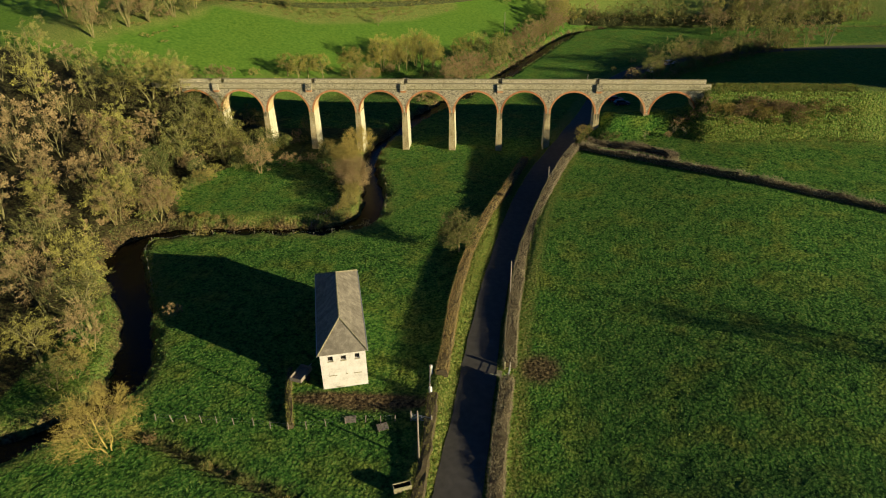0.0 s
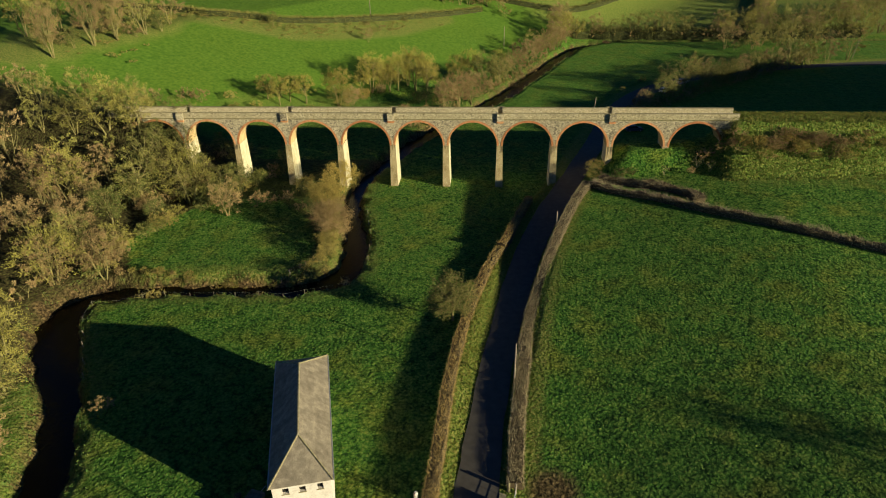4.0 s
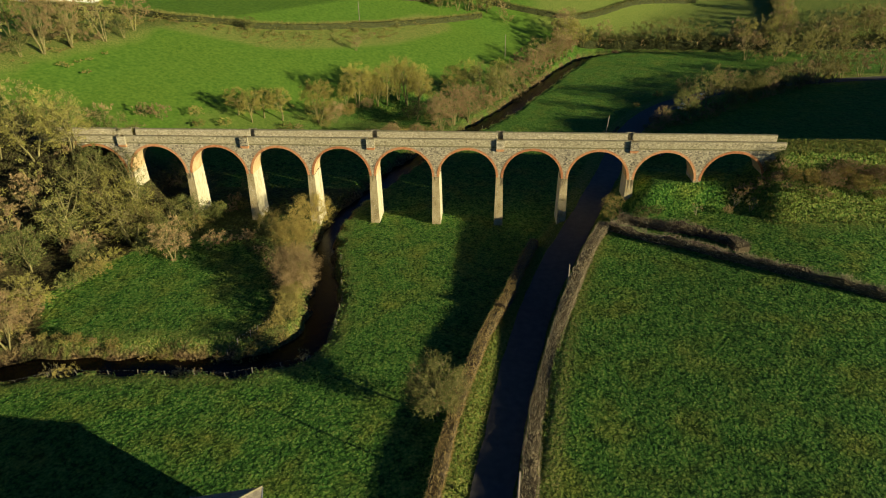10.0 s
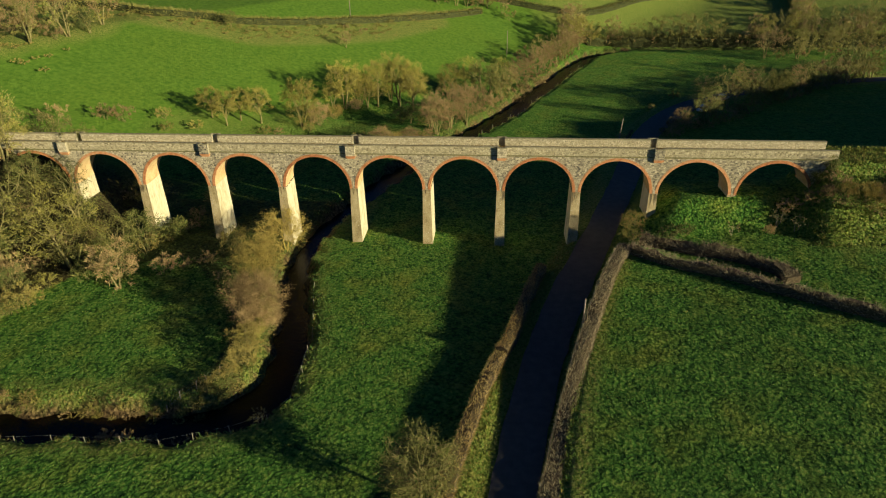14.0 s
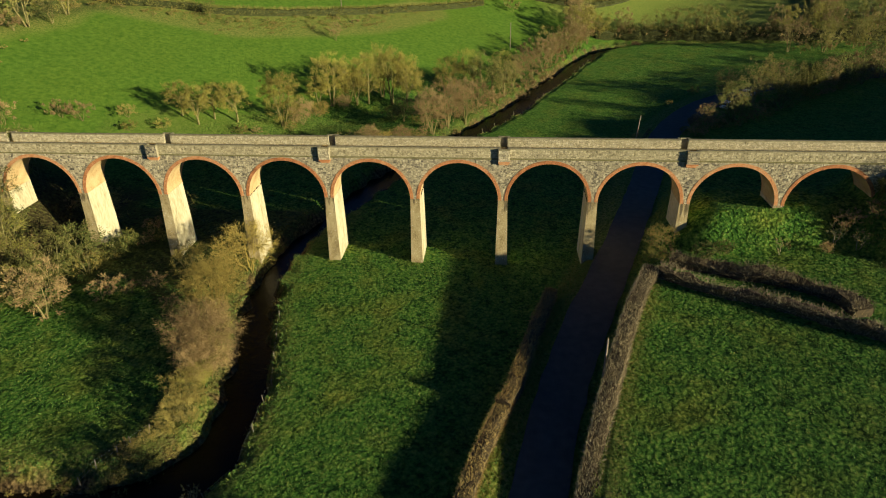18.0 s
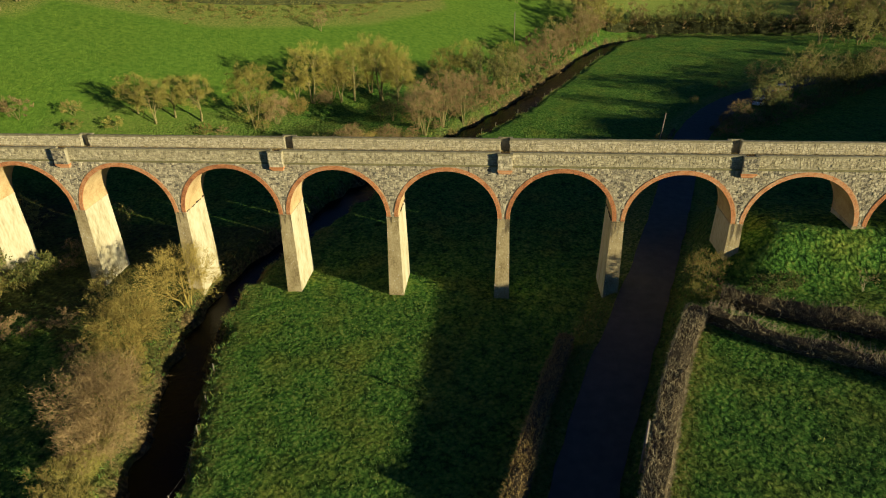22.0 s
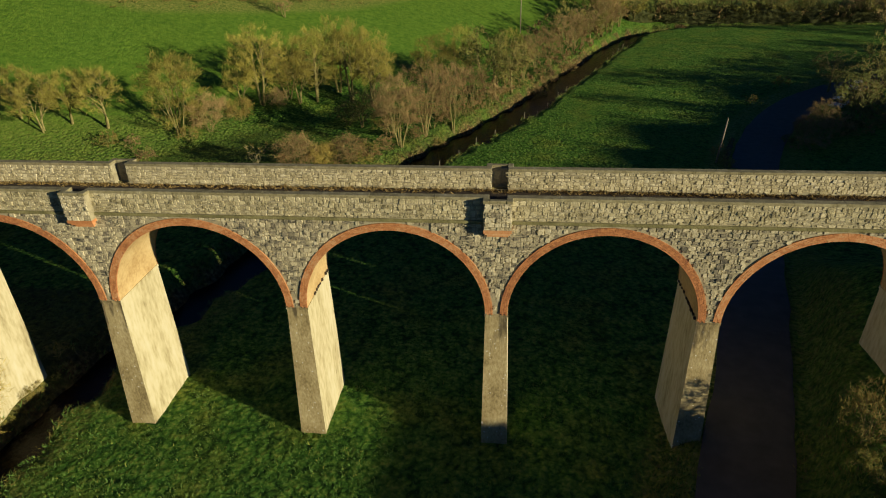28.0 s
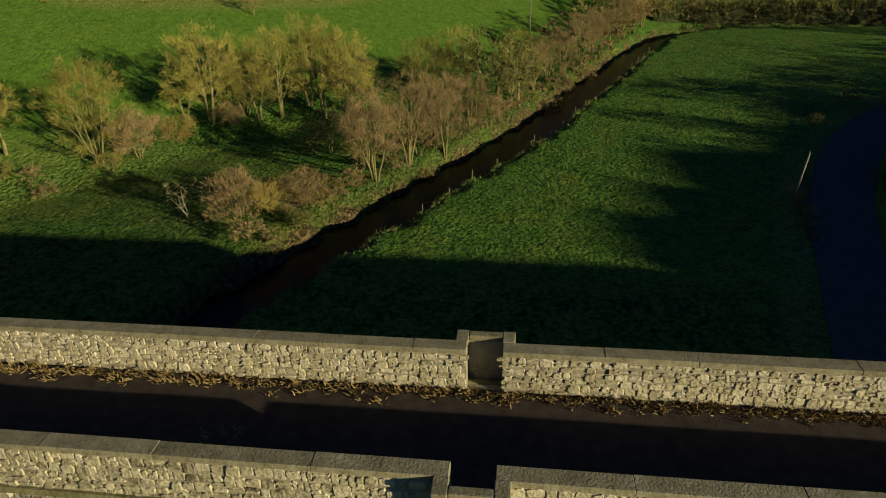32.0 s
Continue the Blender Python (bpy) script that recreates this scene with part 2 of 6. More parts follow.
BRICK = mat("red_brick", [(0.22, (0.26, 0.10, 0.045)), (0.5, (0.52, 0.22, 0.085)), (0.78, (0.62, 0.38, 0.2))], 1.6, 0.9, 0.5, 24, 14, island=0.22, objrand=0.22)
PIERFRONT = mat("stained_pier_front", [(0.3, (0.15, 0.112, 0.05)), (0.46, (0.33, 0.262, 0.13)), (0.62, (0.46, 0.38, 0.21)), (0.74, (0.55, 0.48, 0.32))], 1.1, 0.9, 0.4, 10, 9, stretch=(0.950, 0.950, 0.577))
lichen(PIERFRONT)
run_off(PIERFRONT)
SOFFIT = mat("lime_washed_brick", [(0.3, (0.36, 0.225, 0.09)), (0.55, (0.56, 0.41, 0.20)), (0.8, (0.64, 0.52, 0.31))], 0.8, 0.9, 0.4, 12, 6)
ASPHALT = mat("asphalt", [(0.3, (0.055, 0.049, 0.041)), (0.7, (0.105, 0.095, 0.08))], 1.2, 0.85, 0.3, 60, 25, spec=0.25)
BALLAST = mat("ballast_soil", [(0.3, (0.02, 0.016, 0.012)), (0.7, (0.08, 0.06, 0.045))], 3, 0.95, 0.6, 25)
BARNWALL = mat("limewashed_wall", [(0.3, (0.420, 0.380, 0.322)), (0.5, (0.620, 0.570, 0.494)), (0.75, (0.720, 0.680, 0.621))], 0.9, 0.9, 0.3, 10, 6)
SLATE = mat("grey_slate", [(0.3, (0.12, 0.1, 0.07)), (0.5, (0.21, 0.18, 0.13)), (0.72, (0.36, 0.31, 0.22))], 1.6, 0.75, 0.4, 12, 11, island=0.1, objrand=0.12)
DARK = mat("dark_interior", [(0.3, (0.01, 0.009, 0.008)), (0.7, (0.02, 0.018, 0.015))], 3, 0.9, 0)
WOOD = mat("weathered_wood", [(0.3, (0.14, 0.11, 0.08)), (0.7, (0.34, 0.29, 0.22))], 4, 0.85, 0.3, 20)
METAL = mat("galvanised_metal", [(0.3, (0.35, 0.36, 0.36)), (0.7, (0.55, 0.56, 0.56))], 5, 0.5, 0.1, metal=0.7)
BARK = mat("bark", [(0.3, (0.09, 0.08, 0.035)), (0.55, (0.26, 0.228, 0.085)), (0.78, (0.42, 0.375, 0.16))], 3, 0.95, 0.6, 14)
TWIG_Y = twig_mat("yellow_twigs", (0.11, 0.105, 0.021), (0.40, 0.365, 0.083))
TWIG_W = twig_mat("willow_twigs", (0.14, 0.125, 0.026), (0.46, 0.405, 0.085))
TWIG_O = twig_mat("golden_twigs", (0.15, 0.115, 0.028), (0.50, 0.39, 0.10))
TWIG_B = twig_mat("brown_twigs", (0.125, 0.085, 0.036), (0.42, 0.295, 0.13))
TWIG_G = twig_mat("olive_twigs", (0.06, 0.07, 0.016), (0.32, 0.30, 0.078))
LEAF = twig_mat("ivy_leaves", (0.035, 0.055, 0.012), (0.15, 0.17, 0.04))
HEDGE_T = twig_mat("hedge_twigs", (0.08, 0.06, 0.03), (0.43, 0.36, 0.21))
HEDGE_O = twig_mat("russet_hedge_twigs", (0.16, 0.10, 0.03), (0.50, 0.37, 0.14))
BLADE = twig_mat("grass_blades", (0.04, 0.13, 0.02), (0.17, 0.305, 0.065), (0.21, 0.27, 0.06))
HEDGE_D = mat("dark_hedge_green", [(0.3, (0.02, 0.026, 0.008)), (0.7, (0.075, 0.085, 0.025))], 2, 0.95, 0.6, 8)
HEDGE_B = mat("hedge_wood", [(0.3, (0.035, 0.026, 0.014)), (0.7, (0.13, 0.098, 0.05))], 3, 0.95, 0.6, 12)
DEADGRASS = twig_mat("dead_leaves", (0.16, 0.10, 0.035), (0.46, 0.34, 0.14))
VERGEBLADE = twig_mat("verge_grass", (0.075, 0.13, 0.018), (0.33, 0.375, 0.07))
DRYBLADE = twig_mat("dry_grass", (0.14, 0.11, 0.026), (0.37, 0.31, 0.085))


def water_mat():
    m = mat("river_water", [(0.3, (0.005, 0.003, 0.002)), (0.7, (0.012, 0.007, 0.003))], 0.4, 0.2, 0.25, 3.5)
    m.node_tree.nodes["Principled BSDF"].inputs["Specular IOR Level"].default_value = 0.07
    return m


WATER = water_mat()


# ---------------- helpers ----------------
def obj(name, verts, faces, material=None, parent=None, label="", smooth=False, mats=None, fmat=None):
    me = bpy.data.meshes.new(name)
    me.from_pydata(verts, [], faces)
    for k in mats or [material]:
        me.materials.append(k)
    if fmat is not None:
        me.polygons.foreach_set("material_index", fmat)
    if smooth:
        me.polygons.foreach_set("use_smooth", [True] * len(me.polygons))
    me.update()
    ob = new(name, me)
    if parent is not None:
        ob.parent = parent
    if label:
        ob["label"] = label
    return ob


def part(name, bm, material, parent, label=""):
    me = bpy.data.meshes.new(name)
    bm.to_mesh(me)
    bm.free()
    me.materials.append(material)
    ob = new(name, me)
    ob.parent = parent
    if label:
        ob["label"] = label
    return ob


def empty(name, at, rz=0.0):
    ob = new(name)
    ob.empty_display_size = 0.3
    ob.location = at
    ob.rotation_euler = (0, 0, rz)
    return ob


def boxbm(x0, x1, y0, y1, z0, z1, bevel=0.0):
    bm = bmesh.new()
    bmesh.ops.create_cube(bm, size=1.0, matrix=Matrix.Translation(((x0 + x1) / 2, (y0 + y1) / 2, (z0 + z1) / 2)) @ Matrix.Diagonal((x1 - x0, y1 - y0, z1 - z0, 1)))
    if bevel:
        bmesh.ops.bevel(bm, geom=bm.edges[:], offset=bevel, segments=1, affect="EDGES")
    return bm


def tube(points, radii, sides=5):
    """verts, faces of a tapering tube."""
    v, f = [], []
    for i, (p, r) in enumerate(zip(points, radii)):
        d = (Vector(points[min(i + 1, len(points) - 1)]) - Vector(points[max(i - 1, 0)])).normalized()
        q = d.to_track_quat("Z", "Y")
        for s in range(sides):
            a = 2 * math.pi * s / sides
            v.append(tuple(Vector(p) + q @ Vector((r * math.cos(a), r * math.sin(a), 0))))
    for i in range(len(points) - 1):
        for s in range(sides):
            t = (s + 1) % sides
            f.append((i * sides + s, i * sides + t, (i + 1) * sides + t, (i + 1) * sides + s))
    f.append(tuple(range(sides))[::-1])
    f.append(tuple(range((len(points) - 1) * sides, len(points) * sides)))
    return v, f


def join(lists):
    V, F = [], []
    for v, f in lists:
        o = len(V)
        V += v
        F += [tuple(i + o for i in q) for q in f]
    return V, F


def sst(a, b, x):
    t = np.clip((np.asarray(x, float) - a) / (b - a), 0, 1)
    return t * t * (3 - 2 * t)


def poly_dist(x, y, pts):
    """Distance from points to a polyline, and where along it (index + share)."""
    x, y = np.asarray(x, float), np.asarray(y, float)
    best, pos = np.full(x.shape, 1e9), np.zeros(x.shape)
    for i in range(len(pts) - 1):
        (ax, ay), (bx, by) = pts[i][:2], pts[i + 1][:2]
        dx, dy = bx - ax, by - ay
        t = np.clip(((x - ax) * dx + (y - ay) * dy) / (dx * dx + dy * dy), 0, 1)
        d = np.hypot(x - ax - t * dx, y - ay - t * dy)
        pos = np.where(d < best, i + t, pos)
        best = np.minimum(best, d)
    return best, pos


def smooth_line(pts, step=2.0):
    """A rounded line through the given points."""
    pts = [np.array(p, float) for p in pts]
    out = []
    for i in range(len(pts) - 1):
        p0, p1, p2, p3 = pts[max(i - 1, 0)], pts[i], pts[i + 1], pts[min(i + 2, len(pts) - 1)]
        n = max(2, int(np.linalg.norm((p2 - p1)[:2]) / step))
        for k in range(n):
            t = k / n
            out.append(0.5 * (2 * p1 + (p2 - p0) * t + (2 * p0 - 5 * p1 + 4 * p2 - p3) * t * t + (3 * p1 - p0 - 3 * p2 + p3) * t ** 3))
    out.append(pts[-1])
    return out


# ---------------- plan ----------------
RIVER = smooth_line([(-95, -100, 2.4), (-70, -96, 2.2), (-55, -90.5, 1.8), (-48.5, -86, 1.7), (-45.6, -79.5, 1.9), (-48.6, -70.5, 1.6), (-53.2, -62, 1.7), (-58.4, -54.5, 2.4), (-62.4, -47.5, 2.5), (-61.0, -42.2, 2.3), (-55, -39.6, 2.1), (-48, -38.7, 1.9), (-41, -38.1, 1.8),
    (-34, -38.0, 1.9), (-28.6, -37.0, 2.1), (-25.0, -34.2, 2.2), (-23.8, -29, 1.6), (-24.5, -23.4, 1.55), (-26.2, -15.5, 1.35), (-27.9, -8, 1.2), (-28.3, -1.5, 1.1), (-27.6, 5, 1.2), (-25.3, 13, 1.6), (-20.8, 26.5, 2.2), (-16.2, 36, 2.5), (-12.0, 43.5, 2.6),
    (-7.9, 51.5, 2.6), (-2.9, 60.5, 2.6), (2.8, 72.5, 2.6), (9, 88, 2.6), (16, 105, 2.5), (23, 122, 2.3), (29, 134.5, 2.2), (37, 142.5, 2.0), (48, 146, 1.8), (66, 147, 1.8), (100, 147, 1.8), (160, 147, 1.8)], 2.0)
WATER_Z = -3.3
ROAD = smooth_line([(-9, -125, 2.9), (-5.4, -104, 2.9), (-3.9, -93, 2.9), (-2.5, -78.5, 2.7), (-1.8, -68.5, 2.6), (-0.8, -59, 2.45), (0.9, -47, 2.45), (3.1, -34.5, 2.6), (6.0, -22.5, 2.7), (9.3, -12.5, 2.8), (13.4, -1, 2.7), (18.5, 14, 2.7),
    (23.5, 30, 2.8), (28.5, 45.5, 3.0), (33.5, 57, 3.2), (40.2, 68, 3.4), (49, 78, 3.2), (62, 88, 2.8), (82, 97, 2.6), (120, 106, 2.6), (180, 112, 2.6)], 2.0)
DITCH = [(-41, -86.8), (-37, -88), (-30, -91), (-22, -94), (-15, -97.5)]
S = 10.4          # pier to pier
DECK, PAR_TOP = 12.2, 13.44


def base_ground(x, y):
    x, y = np.asarray(x, float), np.asarray(y, float)
    z = np.full(np.broadcast(x, y).shape, -1.4)
    zr = np.maximum(3.4 + 0.072 * (np.minimum(y, 0) + 8), -2.4)
    road_x = np.interp(y, [p[1] for p in ROAD], [p[0] for p in ROAD])
    zr = zr - 1.3 + 2.2 * sst(0, 44, x - road_x)
    k = sst(2.4, 4.1, x - road_x) * (1 - sst(2, 26, y))
    z = z + (zr - z) * k
    z = z - 1.2 * sst(45, 75, -y) * sst(-8, 2, x) * (1 - k)
    z = z + 0.055 * np.clip(x - road_x - 12, 0, 80) * sst(50, 80, -y)
    z = z + 3.3 * sst(18.5, 25, x) * sst(-4.5, 0.2, y) * (1 - sst(8, 24, y))
    z = z + 5.0 * sst(58, 85, -x) * (1 - sst(0, 40, y))
    d = (-x * 0.8 + (y - 60) * 0.6) - 26
    z = z + 0.32 * np.maximum(0, d) - 0.2 * np.maximum(0, d - 60) - 0.08 * np.maximum(0, d - 140)
    z = z + 0.07 * np.maximum(0, y - 150) * sst(-40, 40, x)
    # Unseen eastern ridge, added only to throw shade over the far fields.
    shade_ridge = np.interp(y, [-64, -50, -40, -24, -10, 6, 20, 50, 62, 80, 104], [-4, 17, 34.0, 32.2, 29.9, 27.8, 25.2, 20, 15, 6, -4])
    # Sine bumps on it break the edge of that shade into streaks.
    shade_ridge = shade_ridge + 2.1 * np.sin(y * 0.62) + 1.7 * np.sin(y * 1.03 + 1.3) + 0.6 * np.sin(y * 2.1)
    z = np.maximum(z, -4 + (shade_ridge + 4) * sst(126, 176, x))
    for x0, sg in ((43.0, 1), (-71.0, -1)):
        dx = np.maximum(0, (x0 - x) * sg)
        dy = np.maximum(0, np.abs(y - 2.0) - 2.6)
        if sg > 0:
            z = np.maximum(z, DECK + 0.1 - 18.0 * (1 - np.exp(-np.hypot(dx * 1.5, dy) / 12.0)))
        else:
            z = np.maximum(z, DECK + 0.1 - np.hypot(dx * 1.4, dy * 1.6) / 1.55)
    return z


def ground(x, y):
    x, y = np.asarray(x, float), np.asarray(y, float)
    z = base_ground(x, y)
    # lane bed
    d, pos = poly_dist(x, y, ROAD)
    cx = np.interp(pos, range(len(ROAD)), [p[0] for p in ROAD])
    cy = np.interp(pos, range(len(ROAD)), [p[1] for p in ROAD])
    zc = lane_z(cx, cy)
    w = 1 - sst(2.7, 4.4, d)
    z = z + (zc - 0.05 - z) * w
    west = (x < cx) & (y < -4)
    z = z + np.where(west, 0.5 * sst(2.3, 3.9, d) * (1 - sst(4.6, 6.4, d)) * (1 - 0.5 * sst(-36, -20, y)), 0)
    # river bed and banks
    d, pos = poly_dist(x, y, RIVER)
    hw = np.interp(pos, range(len(RIVER)), [p[2] for p in RIVER])
    d = d + 0.4 * np.sin(x * 0.9 + 1.7 * np.sin(y * 0.6)) + 0.28 * np.sin(y * 1.3 + x * 0.4)
    cut = 1 - sst(-0.3, 1.7, d - hw)
    z = z + (np.minimum(z, WATER_Z - 0.6) - z) * cut
    # field ditch
    d, _ = poly_dist(x, y, DITCH)
    return z - 0.95 * (1 - sst(0.4, 1.4, d))


def lane_z(x, y):
    return -1.6 - 0.7 * sst(50, 80, -np.asarray(y, float)) + 1.2 * sst(-34, -8, y) * (1 - sst(8, 30, y))


def gz(x, y):
    return float(ground(np.array([x]), np.array([y]))[0])


# ---------------- ground, lane, river ----------------
def axis(lo, hi, fine_lo, fine_hi, step):
    a = list(np.arange(fine_lo, fine_hi + 0.01, step))
    s, v = step, fine_lo
    while v > lo:
        s *= 1.16
        v -= s
        a.insert(0, v)
    s, v = step, fine_hi
    while v < hi:
        s *= 1.16
        v += s
        a.append(v)
    return np.array(a)


GX, GY = axis(-1800, 1800, -80, 66, 0.75), axis(-900, 2600, -102, 132, 0.75)
XX, YY = np.meshgrid(GX, GY)
rng = np.random.default_rng(3)
ZZ = ground(XX.ravel(), YY.ravel())
near = (np.abs(XX.ravel()) < 110) & (YY.ravel() > -110) & (YY.ravel() < 140)
dr, _ = poly_dist(XX.ravel(), YY.ravel(), ROAD)
ZZ += np.where(near, rng.normal(0, 0.03, ZZ.shape), 0) * (dr > 4)
MEADOW_IN = [(-63, -27), (-58, -35), (-50, -35.4), (-43, -35.0), (-34, -34.8), (-30.5, -31), (-31.5, -22), (-36, -14), (-45, -6), (-56, -10), (-62, -20)]


def inside(x, y, poly):
    c = np.zeros(np.shape(x), bool)
    for (ax, ay), (bx, by) in zip(poly, poly[1:] + poly[:1]):
        hit = ((ay > y) != (by > y)) & (x < (bx - ax) * (y - ay) / (by - ay + 1e-9) + ax)
        c ^= hit
    return c


def build_ground():
    nx, ny = len(GX), len(GY)
    verts = np.stack([XX.ravel(), YY.ravel(), ZZ], 1)
    i = np.arange(nx * ny).reshape(ny, nx)
    quads = np.stack([i[:-1, :-1], i[:-1, 1:], i[1:, 1:], i[1:, :-1]], -1).reshape(-1, 4)
    ob = obj("ground", verts.tolist(), quads.tolist(), GROUND, smooth=True)
    x, y = XX.ravel(), YY.ravel()
    d_r, pos = poly_dist(x, y, RIVER)
    hw = np.interp(pos, range(len(RIVER)), [p[2] for p in RIVER])
    wood = sst(-52, -58, x) * (1 - sst(16, 26, y)) * (~inside(x, y, MEADOW_IN))
    wood = np.maximum(wood, ((x < -27) & (x > -60) & (y > -34) & (y < 14) & ~inside(x, y, MEADOW_IN)) * 0.7)
    wood = wood * np.where((y < -42) & (x > -58) & (x > -60), 0, 1)
    earth = 1 - sst(0.2, 1.5, d_r - hw + rng.normal(0, 0.35, x.shape))
    d_yard = np.hypot((x + 15.5) / 9, (y + 81.2) / 1.5)
    earth = np.maximum(earth, 1 - sst(0.8, 1.2, d_yard))
    earth = np.maximum(earth, 0.7 * (1 - sst(0.5, 1.2, poly_dist(x, y, DITCH)[0])))
    earth = np.maximum(earth, (1 - sst(1.6, 3.4, np.hypot(x - 5.3, y + 73.2))) * 0.95)
    past = sst(24, 40, (-x * 0.8 + (y - 60) * 0.6)) * (y > 20) + 0.3 * (y > 30) * (x > -10)
    d_l, pos = poly_dist(x, y, ROAD)
    cx = np.interp(pos, range(len(ROAD)), [p[0] for p in ROAD])
    dryness = (1 - sst(4.4, 5.6, d_l)) * np.where(x < cx, 0.95, 0.5)
    dryness = np.maximum(dryness, 0.9 * sst(4.2, 4.8, d_l) * (1 - sst(5.6, 6.6, d_l)) * (x > cx) * (y < -8))
    dryness = np.maximum(dryness, (1 - sst(1.5, 4.5, d_r - hw + rng.normal(0, 0.5, x.shape))) * 0.7 * (y < 15))
    dryness = np.maximum(dryness, 0.6 * sst(36, 46, x) * (1 - sst(5, 11, np.abs(y + 2) + rng.normal(0, 0.8, x.shape))))
    # rough banks above the far pasture, and the yellowed rushy fields beyond the river
    d_b, _ = poly_dist(x, y, [(-103, 84), (-79, 88), (-66, 90), (-52, 100), (-38, 112), (-24, 132)])
    dryness = np.maximum(dryness, 0.85 * (1 - sst(5.0, 8.5, d_b)))
    wood = np.maximum(wood, 0.2 * (1 - sst(4.0, 8.0, d_b)))
    d_b, _ = poly_dist(x, y, [(-122, 40), (-114, 56), (-104, 72), (-104, 84)])
    wood = np.maximum(wood, 0.25 * (1 - sst(7.0, 9.5, d_b)))
    dryness = np.maximum(dryness, 0.85 * (1 - sst(8.0, 11.5, d_b)))
    dryness = np.maximum(dryness, 0.75 * sst(150, 162, y) * sst(8, 20, x))
    bank = 0.6 * (y > 36) * (y < 112) * (x < 16) * (1 - sst(2.0, 4.5, d_r - hw + rng.normal(0, 0.6, x.shape))) * (x < np.interp(y, [p[1] for p in RIVER[80:]], [p[0] for p in RIVER[80:]]))
    wood = np.maximum(wood, 0.75 * bank)
    wild = (1 - sst(6.0, 11.0, poly_dist(x, y, [(-62, 38), (-50, 44), (-38, 50), (-24, 44)])[0] + rng.normal(0, 1.2, x.shape)))
    dryness = np.maximum(dryness, 0.3 * wild)
    wood = np.maximum(wood, 0.12 * wild)
    col = np.stack([wood, earth, np.clip(past, 0, 1), dryness], 1).astype(np.float32)
    at = ob.data.color_attributes.new("cover", "FLOAT_COLOR", "POINT")
    at.data.foreach_set("color", col.ravel())
    tagged(ob, "rough green winter pasture with tussocks and bare river banks", "ground", kind="structure")


build_ground()


def strip(name, line, zf, off0, off1, material, lift=0.0, cross=4, label="", category="", wave=0.0):
    V, F = [], []
    rg = random.Random(5)
    for i, p in enumerate(line):
        a, b = line[max(i - 1, 0)], line[min(i + 1, len(line) - 1)]
        t = np.array([b[0] - a[0], b[1] - a[1]])
        t /= np.linalg.norm(t)
        nrm = np.array([t[1], -t[0]])
        for k in range(cross + 1):
            w = off0(p) + (off1(p) - off0(p)) * k / cross
            if k in (0, cross):
                w += rg.uniform(-wave, wave)
            x, y = p[0] + nrm[0] * w, p[1] + nrm[1] * w
            V.append((x, y, zf(p[0], p[1]) + lift))
    for i in range(len(line) - 1):
        for k in range(cross):
            a = i * (cross + 1) + k
            F.append((a, a + 1, a + cross + 2, a + cross + 1))
    return tagged(obj(name, V, F, material, smooth=True), label, category, kind="structure")


strip("road", ROAD, lambda x, y: float(lane_z(x, y)), lambda p: -p[2] + 0.5, lambda p: p[2] - 0.5, ASPHALT, 0.03, label="narrow dark asphalt country lane with worn edges", category="road", wave=0.12)
strip("river", RIVER, lambda x, y: WATER_Z, lambda p: -p[2] - 1.2, lambda p: p[2] + 1.2, WATER, 0, label="dark peaty river water in a narrow channel", category="water")


# ---------------- viaduct ----------------
HP, R = 0.55, 4.65            # half pier width at springing, arch radius
Y0, Y1 = 0.0, 4.05            # outer faces of the spandrels
BAYS = range(-7, 4)


